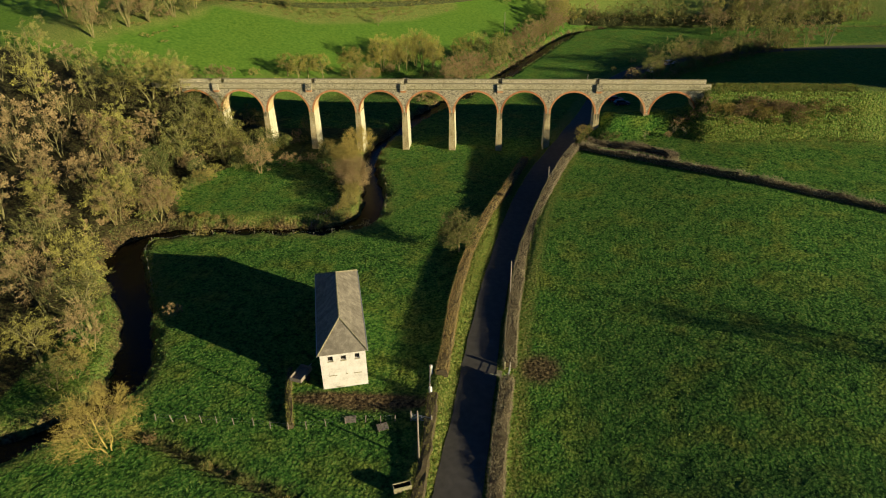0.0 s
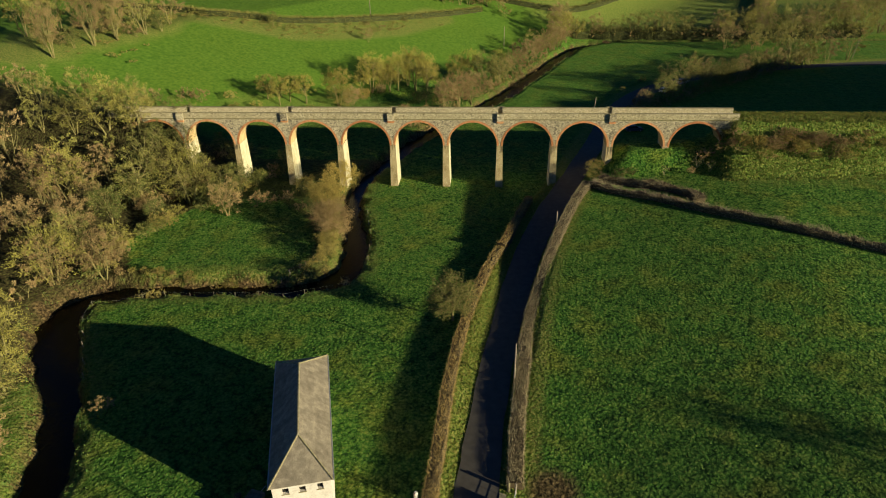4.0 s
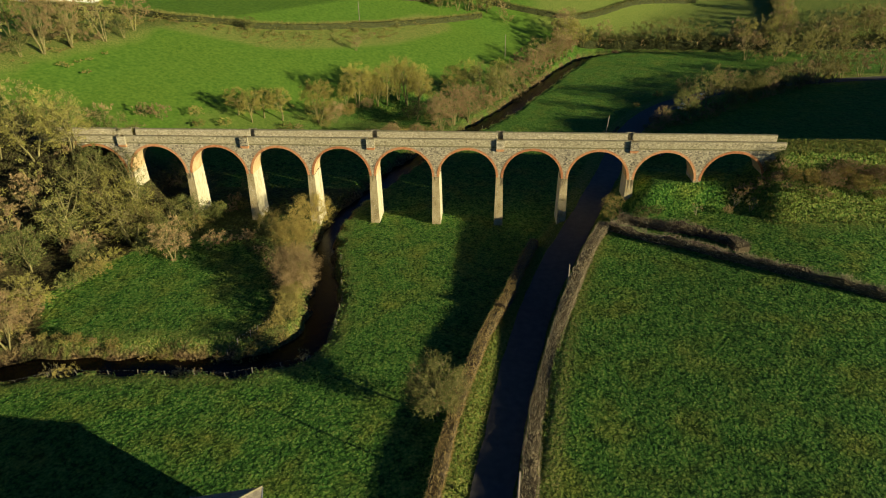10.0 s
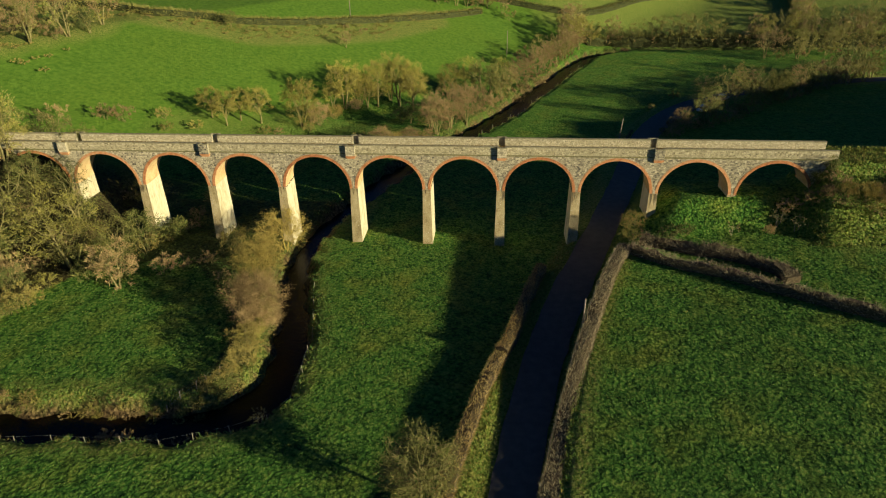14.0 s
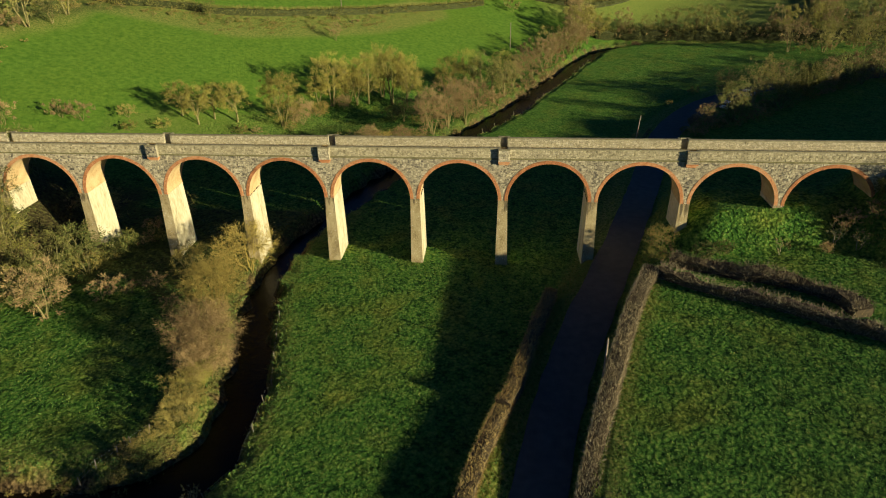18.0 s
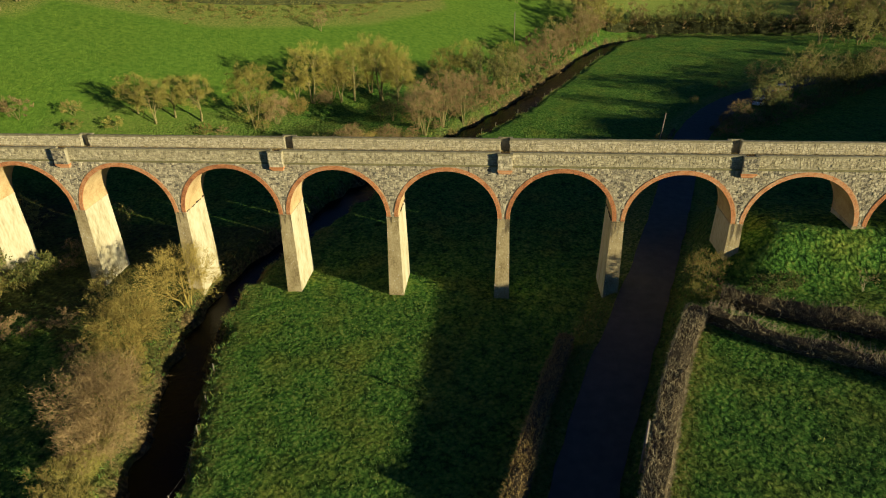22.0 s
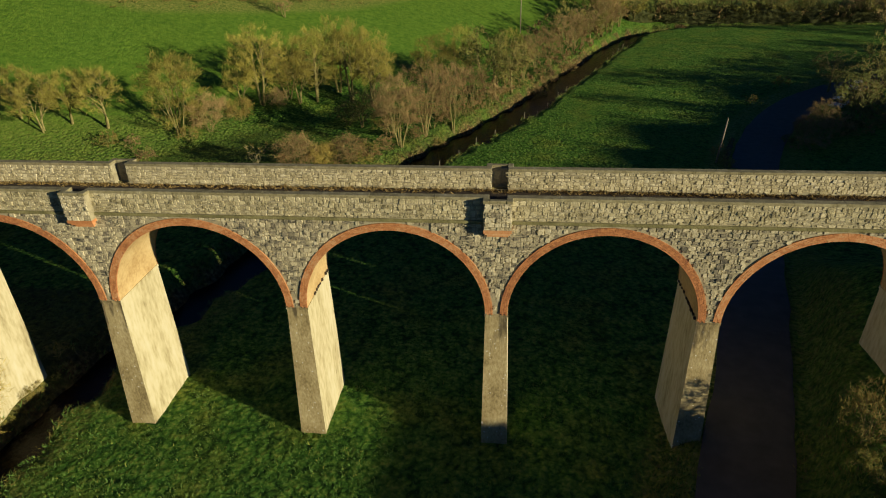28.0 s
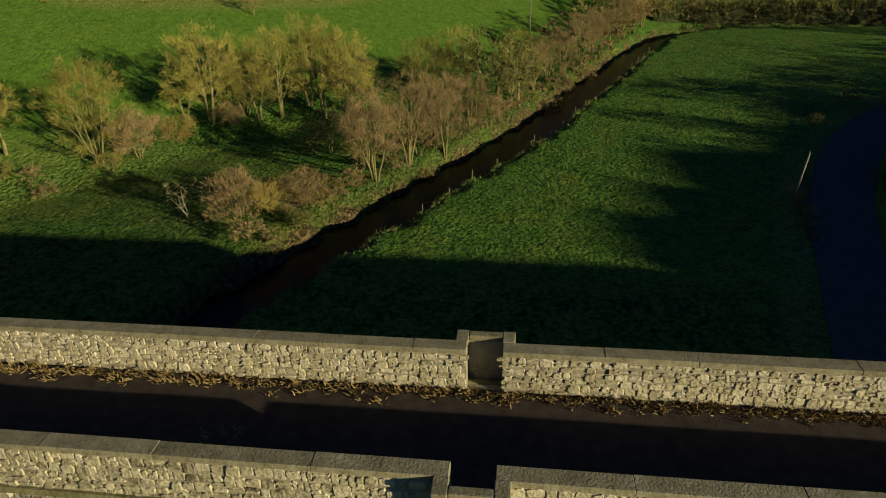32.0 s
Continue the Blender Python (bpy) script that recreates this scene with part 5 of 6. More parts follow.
# trees and bushes that stand by themselves: kind, x, y, size
for kind, x, y, s in [
    ("lone", -6.3, -46.2, 1.0), ("ivy", -62.4, -1.6, 0.9), ("ivy", -72.5, -1.8, 0.75), ("ivy", -66.5, -3.0, 0.7), ("curly_y", -40.8, -90.0, 1.5),
    # inner bank of the bend
    ("curly_y", -30.6, -3.4, 1.25), ("curly_y", -31.9, -11.4, 1.15), ("curly_y", -34.0, -7.6, 0.7), ("curly_y", -30.6, -14.6, 0.75), ("curly_b", -28.9, -20.4, 1.1), ("curly_b", -30.6, -17.6, 0.9), ("curly_b", -27.8, -23.0, 0.8), ("reed", -28.0, -27.0, 1.15), ("reed", -27.4, -29.4, 0.9), ("reed", -28.3, -25.2, 0.9), ("reed", -38.6, -2.6, 1.1),
    ("shrub_y", -38.0, -4.6, 1.2), ("shrub_y", -36.0, -6.0, 1.0), ("brown", -49.6, -15.0, 0.78), ("shrub_b", -40.5, -8.0, 0.9), ("shrub_b", -43.5, -9.6, 0.8), ("shrub_b", -45.5, -11.0, 0.9), ("shrub_b", -36.8, -12.0, 0.7),
    ("pale", -52.5, -41.6, 0.6), ("shrub_b", -36, -39.6, 0.6), ("shrub_b", -33.5, -39.8, 0.65), ("shrub_b", -30.5, -39.4, 0.6), ("shrub_b", -38.2, -39.6, 0.55), ("pale", -23.0, -37.6, 0.5), ("shrub_y", -50.6, -41.6, 0.8),
    # trees that stand between the river and the wood
    ("yellow", -62.9, -57.3, 0.95), ("yellow", -66.3, -40.6, 1.05), ("brown", -60.6, -37.6, 0.78), ("brown", -64.0, -36.4, 0.7), ("olive", -54.6, -70.0, 0.9), ("brown", -52.0, -74.0, 0.72), ("shrub_y", -51.2, -79.4, 1.4), ("olive", -52.2, -81.4, 0.55), ("yellow", -58.0, -64.0, 0.8), ("shrub_b", -44.0, -88.4, 1.0), ("shrub_b", -45.0, -65.6, 0.7), ("shrub_b", -42.5, -86.5, 0.9),
    ("yellow", -58.9, -10.1, 1.25), ("olive", -66.2, -13.1, 1.2), ("yellow", -77.4, -17.7, 1.2), ("olive", -53.5, -7.5, 0.95),
    # beyond the viaduct
    ("sallow", -43.4, 51.0, 1.16), ("umbrella", -57.4, 44.4, 1.15), ("umbrella", -51.6, 48.4, 1.08), ("umbrella", -61.1, 45.8, 0.9), ("umbrella", -55.6, 47.4, 0.95), ("dome", -40.2, 53.4, 1.15), ("willow", -36.4, 63.4, 1.06), ("umbrella", -39.0, 62.6, 0.95), ("willow", -29.6, 68.6, 0.98), ("umbrella", -31.6, 66.6, 1.1), ("willow", -24.6, 71.2, 1.1), ("umbrella", -20.8, 68.6, 1.2), ("willow", -33.6, 67.2, 0.9), ("willow", -27.2, 73.2, 1.0), ("willow", -21.8, 73.6, 1.04), ("dome", -34.0, 63.6, 0.75), ("dome", -37.6, 57.8, 0.8), ("willow", -8.5, 84.0, 0.85), ("alder", -11.0, 55.5, 0.95), ("alder", -5.4, 66.6, 0.85), ("olive", 0.4, 77.6, 0.8), ("shrub_b", -10.4, 58.0, 1.3), ("shrub_b", -3.0, 69.0, 1.3), ("shrub_y", -16.6, 56.0, 1.2), ("ivy", -20.2, 58.0, 0.66), ("shrub_g", -22.6, 59.0, 1.2),
    ("alder", -13.6, 50.6, 1.05), ("alder", -15.0, 53.6, 0.85), ("alder", -7.6, 60.0, 0.9), ("alder", -9.0, 63.5, 0.8), ("willow", -12.9, 78.8, 0.9), ("olive", -3.6, 79.0, 1.15), ("olive", -0.6, 84.0, 0.9), ("alder", 2.4, 86.6, 0.78), ("alder", 4.6, 93.0, 0.85), ("alder", 7.4, 98.0, 0.8), ("brown", 10.6, 106.5, 0.8), ("alder", 13.0, 112.0, 0.8), ("alder", 15.4, 117.5, 0.8), ("olive", 17.6, 123.0, 0.8), ("alder", 20.6, 128.5, 0.85), ("alder", 23.4, 134.0, 0.85), ("brown", 26.0, 140.0, 0.9), ("shrub_b", 6.8, 90.5, 1.2), ("shrub_b", 11.0, 100.0, 1.2), ("brown", 8.0, 109.0, 0.85), ("willow", 0.0, 94.0, 0.75), ("shrub_b", -1.5, 75.0, 1.2), ("shrub_b", 4.4, 83.2, 1.1),
    ("dome", -23.9, 41.0, 1.12), ("dome", -21.4, 42.2, 0.8), ("dome", -18.6, 43.6, 0.95), ("shrub_b", -25.6, 39.8, 0.6), ("shrub_y", -16.6, 45.4, 0.8), ("pale", -28.6, 40.6, 0.9), ("shrub_b", -44.4, 43.6, 0.7), ("shrub_b", -47.0, 45.4, 0.7), ("shrub_y", -41.5, 50.0, 0.9), ("shrub_y", -49.5, 44.5, 0.8),
    ("shrub_y", -62.0, 40.0, 0.9), ("shrub_y", -67.0, 37.0, 0.9), ("shrub_b", -74.9, 36.3, 1.3), ("shrub_b", -83.6, 28.7, 1.4), ("brown", -42.6, 96.0, 0.52),
    ("alder", -113.1, 40.0, 1.15), ("alder", -108.3, 50.8, 1.25), ("alder", -105.0, 57.0, 1.4), ("shrub_b", -101.8, 61.0, 1.4), ("ivy", -97.5, 68.0, 0.8), ("ivy", -111.5, 47.0, 0.8), ("shrub_y", -99.0, 74.0, 1.2), ("shrub_b", -108.0, 62.0, 1.5), ("shrub_y", -106.0, 78.0, 1.3), ("ivy", -71.9, 90.0, 0.6), ("shrub_b", -78.3, 35.6, 1.1), ("shrub_y", -68.9, 40.9, 1.0), ("olive", -106, 58.1, 1.2), ("olive", -100.4, 64, 1.2), ("brown", -97.5, 73.8, 1.1), ("olive", -118, 47, 1.2), ("yellow", -121, 58, 1.2), ("olive", -116, 66, 1.2), ("brown", -108, 72, 1.1), ("yellow", -126, 50, 1.2), ("olive", -130, 62, 1.2),
    # along the lane and the dark field beyond
    ("brown", 38.4, 53.4, 0.62), ("shrub_b", 41.2, 56.0, 1.3), ("shrub_b", 36.6, 50.4, 1.0), ("brown", 46.8, 62.0, 0.6), ("olive", 53.8, 71.6, 1.0), ("brown", 49.0, 66.6, 0.6), ("olive", 60.4, 75.4, 0.85), ("brown", 58.0, 79.0, 0.8), ("olive", 67.7, 79.8, 1.0), ("brown", 73.0, 82.0, 0.85), ("olive", 78.1, 86.0, 0.95), ("brown", 85.0, 91.0, 0.95), ("olive", 92.1, 96.0, 1.1), ("yellow", 98.0, 100.0, 1.0), ("olive", 102.1, 104.0, 1.1), ("brown", 109.0, 107.0, 1.0), ("olive", 116.7, 110.4, 1.15), ("olive", 50.0, 79.0, 0.75), ("brown", 64.0, 87.0, 0.7),
    ("reed", 24.9, 47.2, 0.5), ("reed", 25.0, 44.6, 0.45), ("reed", 24.6, 42.6, 0.4), ("shrub_y", 43.4, 80.6, 0.8), ("shrub_y", 36.0, 71.5, 0.5),
    # by the eastern abutment and on the embankment
    ("reed", 18.0, -2.7, 1.0), ("reed", 17.2, -5.2, 0.6), ("shrub_b", 18.6, -4.6, 0.55), ("shrub_g", 22.1, -5.4, 0.8), ("shrub_g", 24.4, -4.4, 0.7), ("shrub_b", 37.5, -2.2, 0.6), ("shrub_b", 40.6, -2.6, 0.7), ("shrub_b", 38.6, -1.8, 0.7), ("pale", 30.5, -4.6, 0.5), ("pale", 36.5, -3.4, 0.6), ("shrub_g", 41.6, -0.9, 0.7),
    ("ivy", 42.6, -1.2, 0.3), ("ivy", 41.2, -0.9, 0.24), ("dome", 44.2, -3.4, 0.5), ("dome", 46.6, -3.6, 0.66), ("dome", 49.0, -4.0, 0.72), ("dome", 51.4, -3.0, 0.56), ("dome", 53.6, -4.2, 0.72), ("dome", 56.8, -3.6, 0.72), ("dome", 60.6, -4.0, 0.72), ("dome", 42.0, -3.2, 0.42), ("dome", 35.2, -4.6, 0.34), ("pale", 38.6, -4.4, 0.6),
    # unseen tree south-east of the field, added for the long shadow it throws
    ("willow", 72.0, -85.3, 0.75),
    # on the deck
    ("pale", -5.35, 1.2, 0.29),
]:
    ob = plant(kind, x, y, s)
    if kind == "pale" and s == 0.29:
        ob.scale.z *= 0.5
        ob.location.z = DECK + 0.02
        tagged(ob, "dry pinkish bush growing on the old trackbed", "bush")


def lane_row():
    """A thick row of bushes and low trees on the bank between the lane and the dark field."""
    rg = random.Random(29)
    line = [(34.0, 49.4), (45, 55.9), (54.3, 63.3), (66.7, 75.2), (80.1, 87.0), (94.3, 100.2), (107.2, 110.6)]
    for (ax, ay), (bx, by) in zip(line[:-1], line[1:]):
        ln = math.hypot(bx - ax, by - ay)
        nx, ny = -(by - ay) / ln, (bx - ax) / ln
        for i in range(int(ln / 1.5)):
            t = (i + rg.random()) / int(ln / 1.5)
            d = rg.uniform(0.0, 1.2)
            FAR_ROWS["undergrowth"].append((rg.choice(["scrub_s", "scrub_s", "scrub_b", "scrub_y"]), ax + (bx - ax) * t + nx * d, ay + (by - ay) * t + ny * d, rg.uniform(0.35, 0.75)))
        for i in range(int(ln / 2.6)):
            t = (i + rg.random()) / int(ln / 2.6)
            d = rg.uniform(1.2, 3.6)
            plant(rg.choice(["dome", "shrub_b", "ivy", "shrub_g"]), ax + (bx - ax) * t + nx * d, ay + (by - ay) * t + ny * d, rg.uniform(0.75, 1.15) * (0.62 if ax < 40 else 1.0), "bushes on the bank beside the dark field")


lane_row()


def river_scrub():
    """Thick scrub on the inner bank of the bend and along the far river."""
    rg = random.Random(15)
    for i in range(30):
        y = -34.5 + i * 0.62
        x = np.interp(y, [-35, -31, -24, -12], [-31.0, -28.2, -27.9, -30.2]) - abs(rg.gauss(0, 0.9)) + 0.3
        plant(rg.choice(["reed", "reed", "shrub_y"]), float(x), y, rg.uniform(0.25, 0.5) * (1.0 if y < -27 else 1.3), "scrub on the bank of the bend")
    for i in range(40):
        plant(rg.choice(["reed", "reed", "shrub_y", "shrub_b"]), rg.uniform(-60, -32), rg.uniform(-36.5, -35.5), rg.uniform(0.22, 0.42), "scrub on the bank of the bend")
    for p in RIVER[RI_AT(-27, -36):RI_AT(-27.5, 6)]:
        for _ in range(2):
            plant(rg.choice(["reed", "reed", "shrub_y"]), p[0] - p[2] - rg.uniform(0.9, 1.9), p[1] + rg.uniform(-1, 1), rg.uniform(0.2, 0.36), "scrub on the bank of the bend")
    for p in RIVER[RI_AT(-15, 36)::2]:
        if p[1] > 118:
            break
        for _ in range(2):
            plant(rg.choice(["shrub_b", "shrub_b", "shrub_y", "shrub_g"]), p[0] - p[2] - rg.uniform(0.4, 3.0), p[1] + rg.uniform(0, 2.5), rg.uniform(0.35, 0.9), "scrub along the far river bank")


RI_AT = lambda x, y: int(np.argmin([math.hypot(p[0] - x, p[1] - y) for p in RIVER]))
river_scrub()


def rough_bank():
    """Clumps on the rough banks above the far pasture."""
    rg = random.Random(19)
    line = [(-103, 84), (-79, 88), (-66, 90), (-52, 100), (-38, 112), (-26, 130)]
    for i in range(170):
        t = rg.uniform(0, 4.99)
        a, b = line[int(t)], line[int(t) + 1]
        FAR_ROWS["undergrowth"].append(("scrub_s", a[0] + (b[0] - a[0]) * (t % 1) + rg.gauss(0, 3.0), a[1] + (b[1] - a[1]) * (t % 1) + rg.gauss(0, 3.0), rg.uniform(0.25, 0.5)))
    for i in range(60):
        FAR_ROWS["undergrowth"].append(("scrub_s", rg.uniform(-122, -96), rg.uniform(44, 84), rg.uniform(0.3, 0.7)))
    for i in range(30):
        t = rg.uniform(0, 4.99)
        a, b = line[int(t)], line[int(t) + 1]
        plant(rg.choice(["shrub_y", "shrub_y", "shrub_b", "shrub_g"]), a[0] + (b[0] - a[0]) * (t % 1) + rg.uniform(-4, 4), a[1] + (b[1] - a[1]) * (t % 1) + rg.uniform(-4, 4), rg.uniform(0.3, 0.7), "bushes on the rough bank")
    for i in range(16):
        t = rg.uniform(0, 3.99)
        a, b = DITCH[int(t)], DITCH[int(t) + 1]
        plant(rg.choice(["shrub_b", "shrub_g", "shrub_y"]), a[0] + (b[0] - a[0]) * (t % 1) + rg.uniform(-0.5, 0.5), a[1] + (b[1] - a[1]) * (t % 1) + rg.uniform(-0.5, 0.5), rg.uniform(0.2, 0.4), "low growth along the field ditch")
    for i in range(34):
        plant(rg.choice(["shrub_b", "shrub_b", "shrub_b", "shrub_y"]), rg.uniform(43, 71), rg.uniform(-5.2, -1.8), rg.uniform(0.6, 1.0), "bushes on the embankment", squash=0.75)


rough_bank()


def far_woods():
    """Rows of trees behind the far fields and along the skyline."""
    rg = random.Random(9)
    rows = [[(12, 118), (20, 132), (27, 145), (40, 152), (60, 153), (85, 153), (120, 153), (150, 154)], [(3.4, 152), (-7, 157), (-26, 148)], [(20, 137), (24, 152), (28, 166)], [(103, 150), (112, 175), (122, 205), (130, 235)], [(124, 165), (150, 180), (180, 200)], [(82, 128), (94, 131), (106, 137), (122, 140)]]
    for line in rows:
        for a, b in zip(line, line[1:]):
            n = int(math.hypot(b[0] - a[0], b[1] - a[1]) / 4.2)
            for i in range(n):
                t = (i + rg.random()) / n
                plant(rg.choice(["olive", "olive", "olive", "brown", "yellow", "ivy"]), a[0] + (b[0] - a[0]) * t + rg.uniform(-2, 2), a[1] + (b[1] - a[1]) * t + rg.uniform(-2, 2), rg.uniform(0.75, 1.15), "trees along the far field edges")
                for _ in range(2 if line is rows[0] else 1):
                    FAR_ROWS["undergrowth"].append((rg.choice(["scrub_b", "scrub_y"]), a[0] + (b[0] - a[0]) * t + rg.uniform(-3, 3), a[1] + (b[1] - a[1]) * t + rg.uniform(-3, 1), rg.uniform(0.9, 1.7)))


far_woods()

def far_stuff(name, rows, label, category):
    """Distant plants that nobody could tell apart, joined from the prototypes."""
    V, T, M, mats, o = [], [], [], [], 0
    for kind, x, y, s in rows:
        p = TR.choice(PROTOS[kind])
        a, z = TR.uniform(0, 2 * math.pi), gz(x, y) - 0.1
        rot = np.array([[math.cos(a), -math.sin(a), 0], [math.sin(a), math.cos(a), 0], [0, 0, 1]]) * s
        for ob in (p, *p.children):
            me = ob.data
            me.calc_loop_triangles()
            v = np.empty(len(me.vertices) * 3)
            me.vertices.foreach_get("co", v)
            t = np.empty(len(me.loop_triangles) * 3, int)
            me.loop_triangles.foreach_get("vertices", t)
            mi = np.empty(len(me.loop_triangles), int)
            me.loop_triangles.foreach_get("material_index", mi)
            for m in me.materials:
                if m not in mats:
                    mats.append(m)
            slot = np.array([mats.index(m) for m in me.materials])
            V.append(v.reshape(-1, 3) @ rot.T + (x, y, z))
            T.append(t + o)
            M.append(slot[mi])
            o += len(me.vertices)
    V, T, M = np.concatenate(V), np.concatenate(T), np.concatenate(M)
    me = bpy.data.meshes.new(name)
    me.vertices.add(len(V))
    me.vertices.foreach_set("co", V.ravel())
    me.loops.add(len(T))
    me.loops.foreach_set("vertex_index", T)
    me.polygons.add(len(T) // 3)
    me.polygons.foreach_set("loop_start", np.arange(len(T) // 3) * 3)
    for m in mats:
        me.materials.append(m)
    me.polygons.foreach_set("material_index", M)
    me.update(calc_edges=True)
    tagged(new(name, me), label, category, kind="stuff")


far_stuff("woodland", FAR_ROWS["woodland"], "distant leafless woods in olive and brown", "woods")
far_stuff("undergrowth", FAR_ROWS["undergrowth"], "brown and straw-coloured undergrowth and rushes in the distance", "undergrowth")


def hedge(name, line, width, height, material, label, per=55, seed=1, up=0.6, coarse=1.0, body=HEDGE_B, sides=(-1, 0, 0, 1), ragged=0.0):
    """A clipped or rough hedge: lumpy dark body and a dense coat of twigs."""
    rg = random.Random(seed)
    line = smooth_line(line, 1.0)
    V, F, T, TF = [], [], [], []
    th = empty(name, (line[0][0], line[0][1], gz(line[0][0], line[0][1])))
    ox, oy, oz = th.location
    prof = [(-0.52, -0.3), (-0.5, 0.4), (-0.46, 0.9), (0.0, 1.0), (0.46, 0.9), (0.5, 0.4), (0.52, -0.3)]
    rows = []
    for i, p in enumerate(line):
        a, b = line[max(i - 1, 0)], line[min(i + 1, len(line) - 1)]
        t = Vector((b[0] - a[0], b[1] - a[1], 0)).normalized()
        nrm = Vector((t.y, -t.x, 0))
        z = gz(p[0], p[1])
        w, h = width * (1 + 0.22 * noise.noise(Vector((i * 0.45, seed * 7.7, 0)))), height * (1 + (0.2 + 0.5 * ragged) * noise.noise(Vector((i * 0.3, seed * 3.3, 5))))
        rows.append((Vector((p[0], p[1], z)), nrm, t, w, h))
        for u, v in prof:
            q = rows[-1][0] + nrm * (u * w * 0.9 + rg.uniform(-0.13, 0.13)) + Vector((0, 0, v * h * (0.82 - 0.22 * ragged) + rg.uniform(-0.12, 0.12) * (1 + 2 * ragged)))
            V.append((q.x - ox, q.y - oy, q.z - oz))
    m = len(prof)
    for i in range(len(rows) - 1):
        for k in range(m - 1):
            F.append((i * m + k, i * m + k + 1, (i + 1) * m + k + 1, (i + 1) * m + k))
    F += [tuple(range(m)), tuple(range((len(rows) - 1) * m, len(rows) * m))[::-1]]
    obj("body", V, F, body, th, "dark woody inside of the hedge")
    for i in range(len(rows) - 1):
        for _ in range(per):
            t = rg.random()
            p, nrm, tt, w, h = rows[i]
            p2 = rows[i + 1][0]
            side = rg.choice(sides)
            u, v = (rg.uniform(-0.48, 0.48), rg.uniform(0.78, 0.86)) if side == 0 else (side * 0.47, rg.uniform(0.0, 0.8))
            base = p.lerp(p2, t) + nrm * (u * w) + Vector((0, 0, v * h))
            d = (nrm * (side * 0.7 + u * 0.6) + Vector((0, 0, up + (0.5 if side == 0 else 0.0))) + Vector((rg.gauss(0, 0.5), rg.gauss(0, 0.5), rg.gauss(0, 0.35)))).normalized()
            base -= Vector((ox, oy, oz))
            base.z -= ragged * rg.random() * 0.45 * h
            twig(T, TF, base, d, rg.uniform(0.12, 0.4) * coarse * (1 + 1.4 * ragged * rg.random()), rg.uniform(0.018, 0.05) * coarse, rg)
    tw = obj("twig_coat", T, TF, material, th, "dense fine twigs")
    tw["kind"] = "stuff"
    tagged(th, label, "hedge")
    return th


hedge("hedge", [(-8.0, -98), (-7.4, -91.2), (-7.2, -85), (-7.3, -80.5)], 1.3, 0.7, TWIG_Y, "low yellow-green overgrown hedge beside the lane", seed=2, per=120)
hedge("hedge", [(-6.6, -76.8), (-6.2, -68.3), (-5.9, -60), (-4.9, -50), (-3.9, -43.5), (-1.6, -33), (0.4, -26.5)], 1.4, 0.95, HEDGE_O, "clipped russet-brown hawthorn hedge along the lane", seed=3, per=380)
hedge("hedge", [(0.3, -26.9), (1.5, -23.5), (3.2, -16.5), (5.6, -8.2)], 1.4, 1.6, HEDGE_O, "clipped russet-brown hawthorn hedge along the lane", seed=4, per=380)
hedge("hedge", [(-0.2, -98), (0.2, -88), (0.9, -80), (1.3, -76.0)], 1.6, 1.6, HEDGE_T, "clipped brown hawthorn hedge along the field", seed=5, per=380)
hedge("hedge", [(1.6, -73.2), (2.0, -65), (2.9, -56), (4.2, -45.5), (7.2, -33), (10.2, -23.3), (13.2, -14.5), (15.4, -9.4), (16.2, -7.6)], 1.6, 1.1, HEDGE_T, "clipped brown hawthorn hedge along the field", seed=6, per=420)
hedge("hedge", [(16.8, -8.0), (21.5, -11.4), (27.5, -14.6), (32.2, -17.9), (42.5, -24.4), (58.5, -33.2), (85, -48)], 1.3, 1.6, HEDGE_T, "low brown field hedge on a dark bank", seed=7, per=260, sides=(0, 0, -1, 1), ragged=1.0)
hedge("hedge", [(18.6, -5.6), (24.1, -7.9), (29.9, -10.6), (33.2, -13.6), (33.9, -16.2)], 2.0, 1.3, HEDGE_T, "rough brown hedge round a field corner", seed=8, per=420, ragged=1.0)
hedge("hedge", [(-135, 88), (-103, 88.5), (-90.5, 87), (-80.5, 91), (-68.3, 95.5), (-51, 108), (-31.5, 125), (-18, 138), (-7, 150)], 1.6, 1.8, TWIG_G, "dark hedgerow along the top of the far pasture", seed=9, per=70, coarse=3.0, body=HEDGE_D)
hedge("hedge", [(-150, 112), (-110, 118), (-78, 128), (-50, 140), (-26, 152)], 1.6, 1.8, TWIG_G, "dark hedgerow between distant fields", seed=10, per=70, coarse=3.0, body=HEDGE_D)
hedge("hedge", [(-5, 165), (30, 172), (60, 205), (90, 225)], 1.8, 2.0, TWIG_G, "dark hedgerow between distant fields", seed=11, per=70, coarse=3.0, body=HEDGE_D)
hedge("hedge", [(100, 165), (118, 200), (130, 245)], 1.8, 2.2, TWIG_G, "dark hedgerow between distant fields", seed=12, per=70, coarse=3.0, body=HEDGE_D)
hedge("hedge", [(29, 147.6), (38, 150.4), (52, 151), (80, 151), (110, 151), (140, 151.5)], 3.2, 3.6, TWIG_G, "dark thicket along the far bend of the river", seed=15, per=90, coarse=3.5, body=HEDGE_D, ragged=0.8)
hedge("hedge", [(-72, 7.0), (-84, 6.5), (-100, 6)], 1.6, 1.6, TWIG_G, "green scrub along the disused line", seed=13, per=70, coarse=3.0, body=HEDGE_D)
hedge("hedge", [(24.3, 40), (25.6, 46.5), (28.6, 54.5)][::-1], 0.5, 0.35, DRYBLADE, "strip of straw-coloured grass beside the lane", seed=14, per=40)


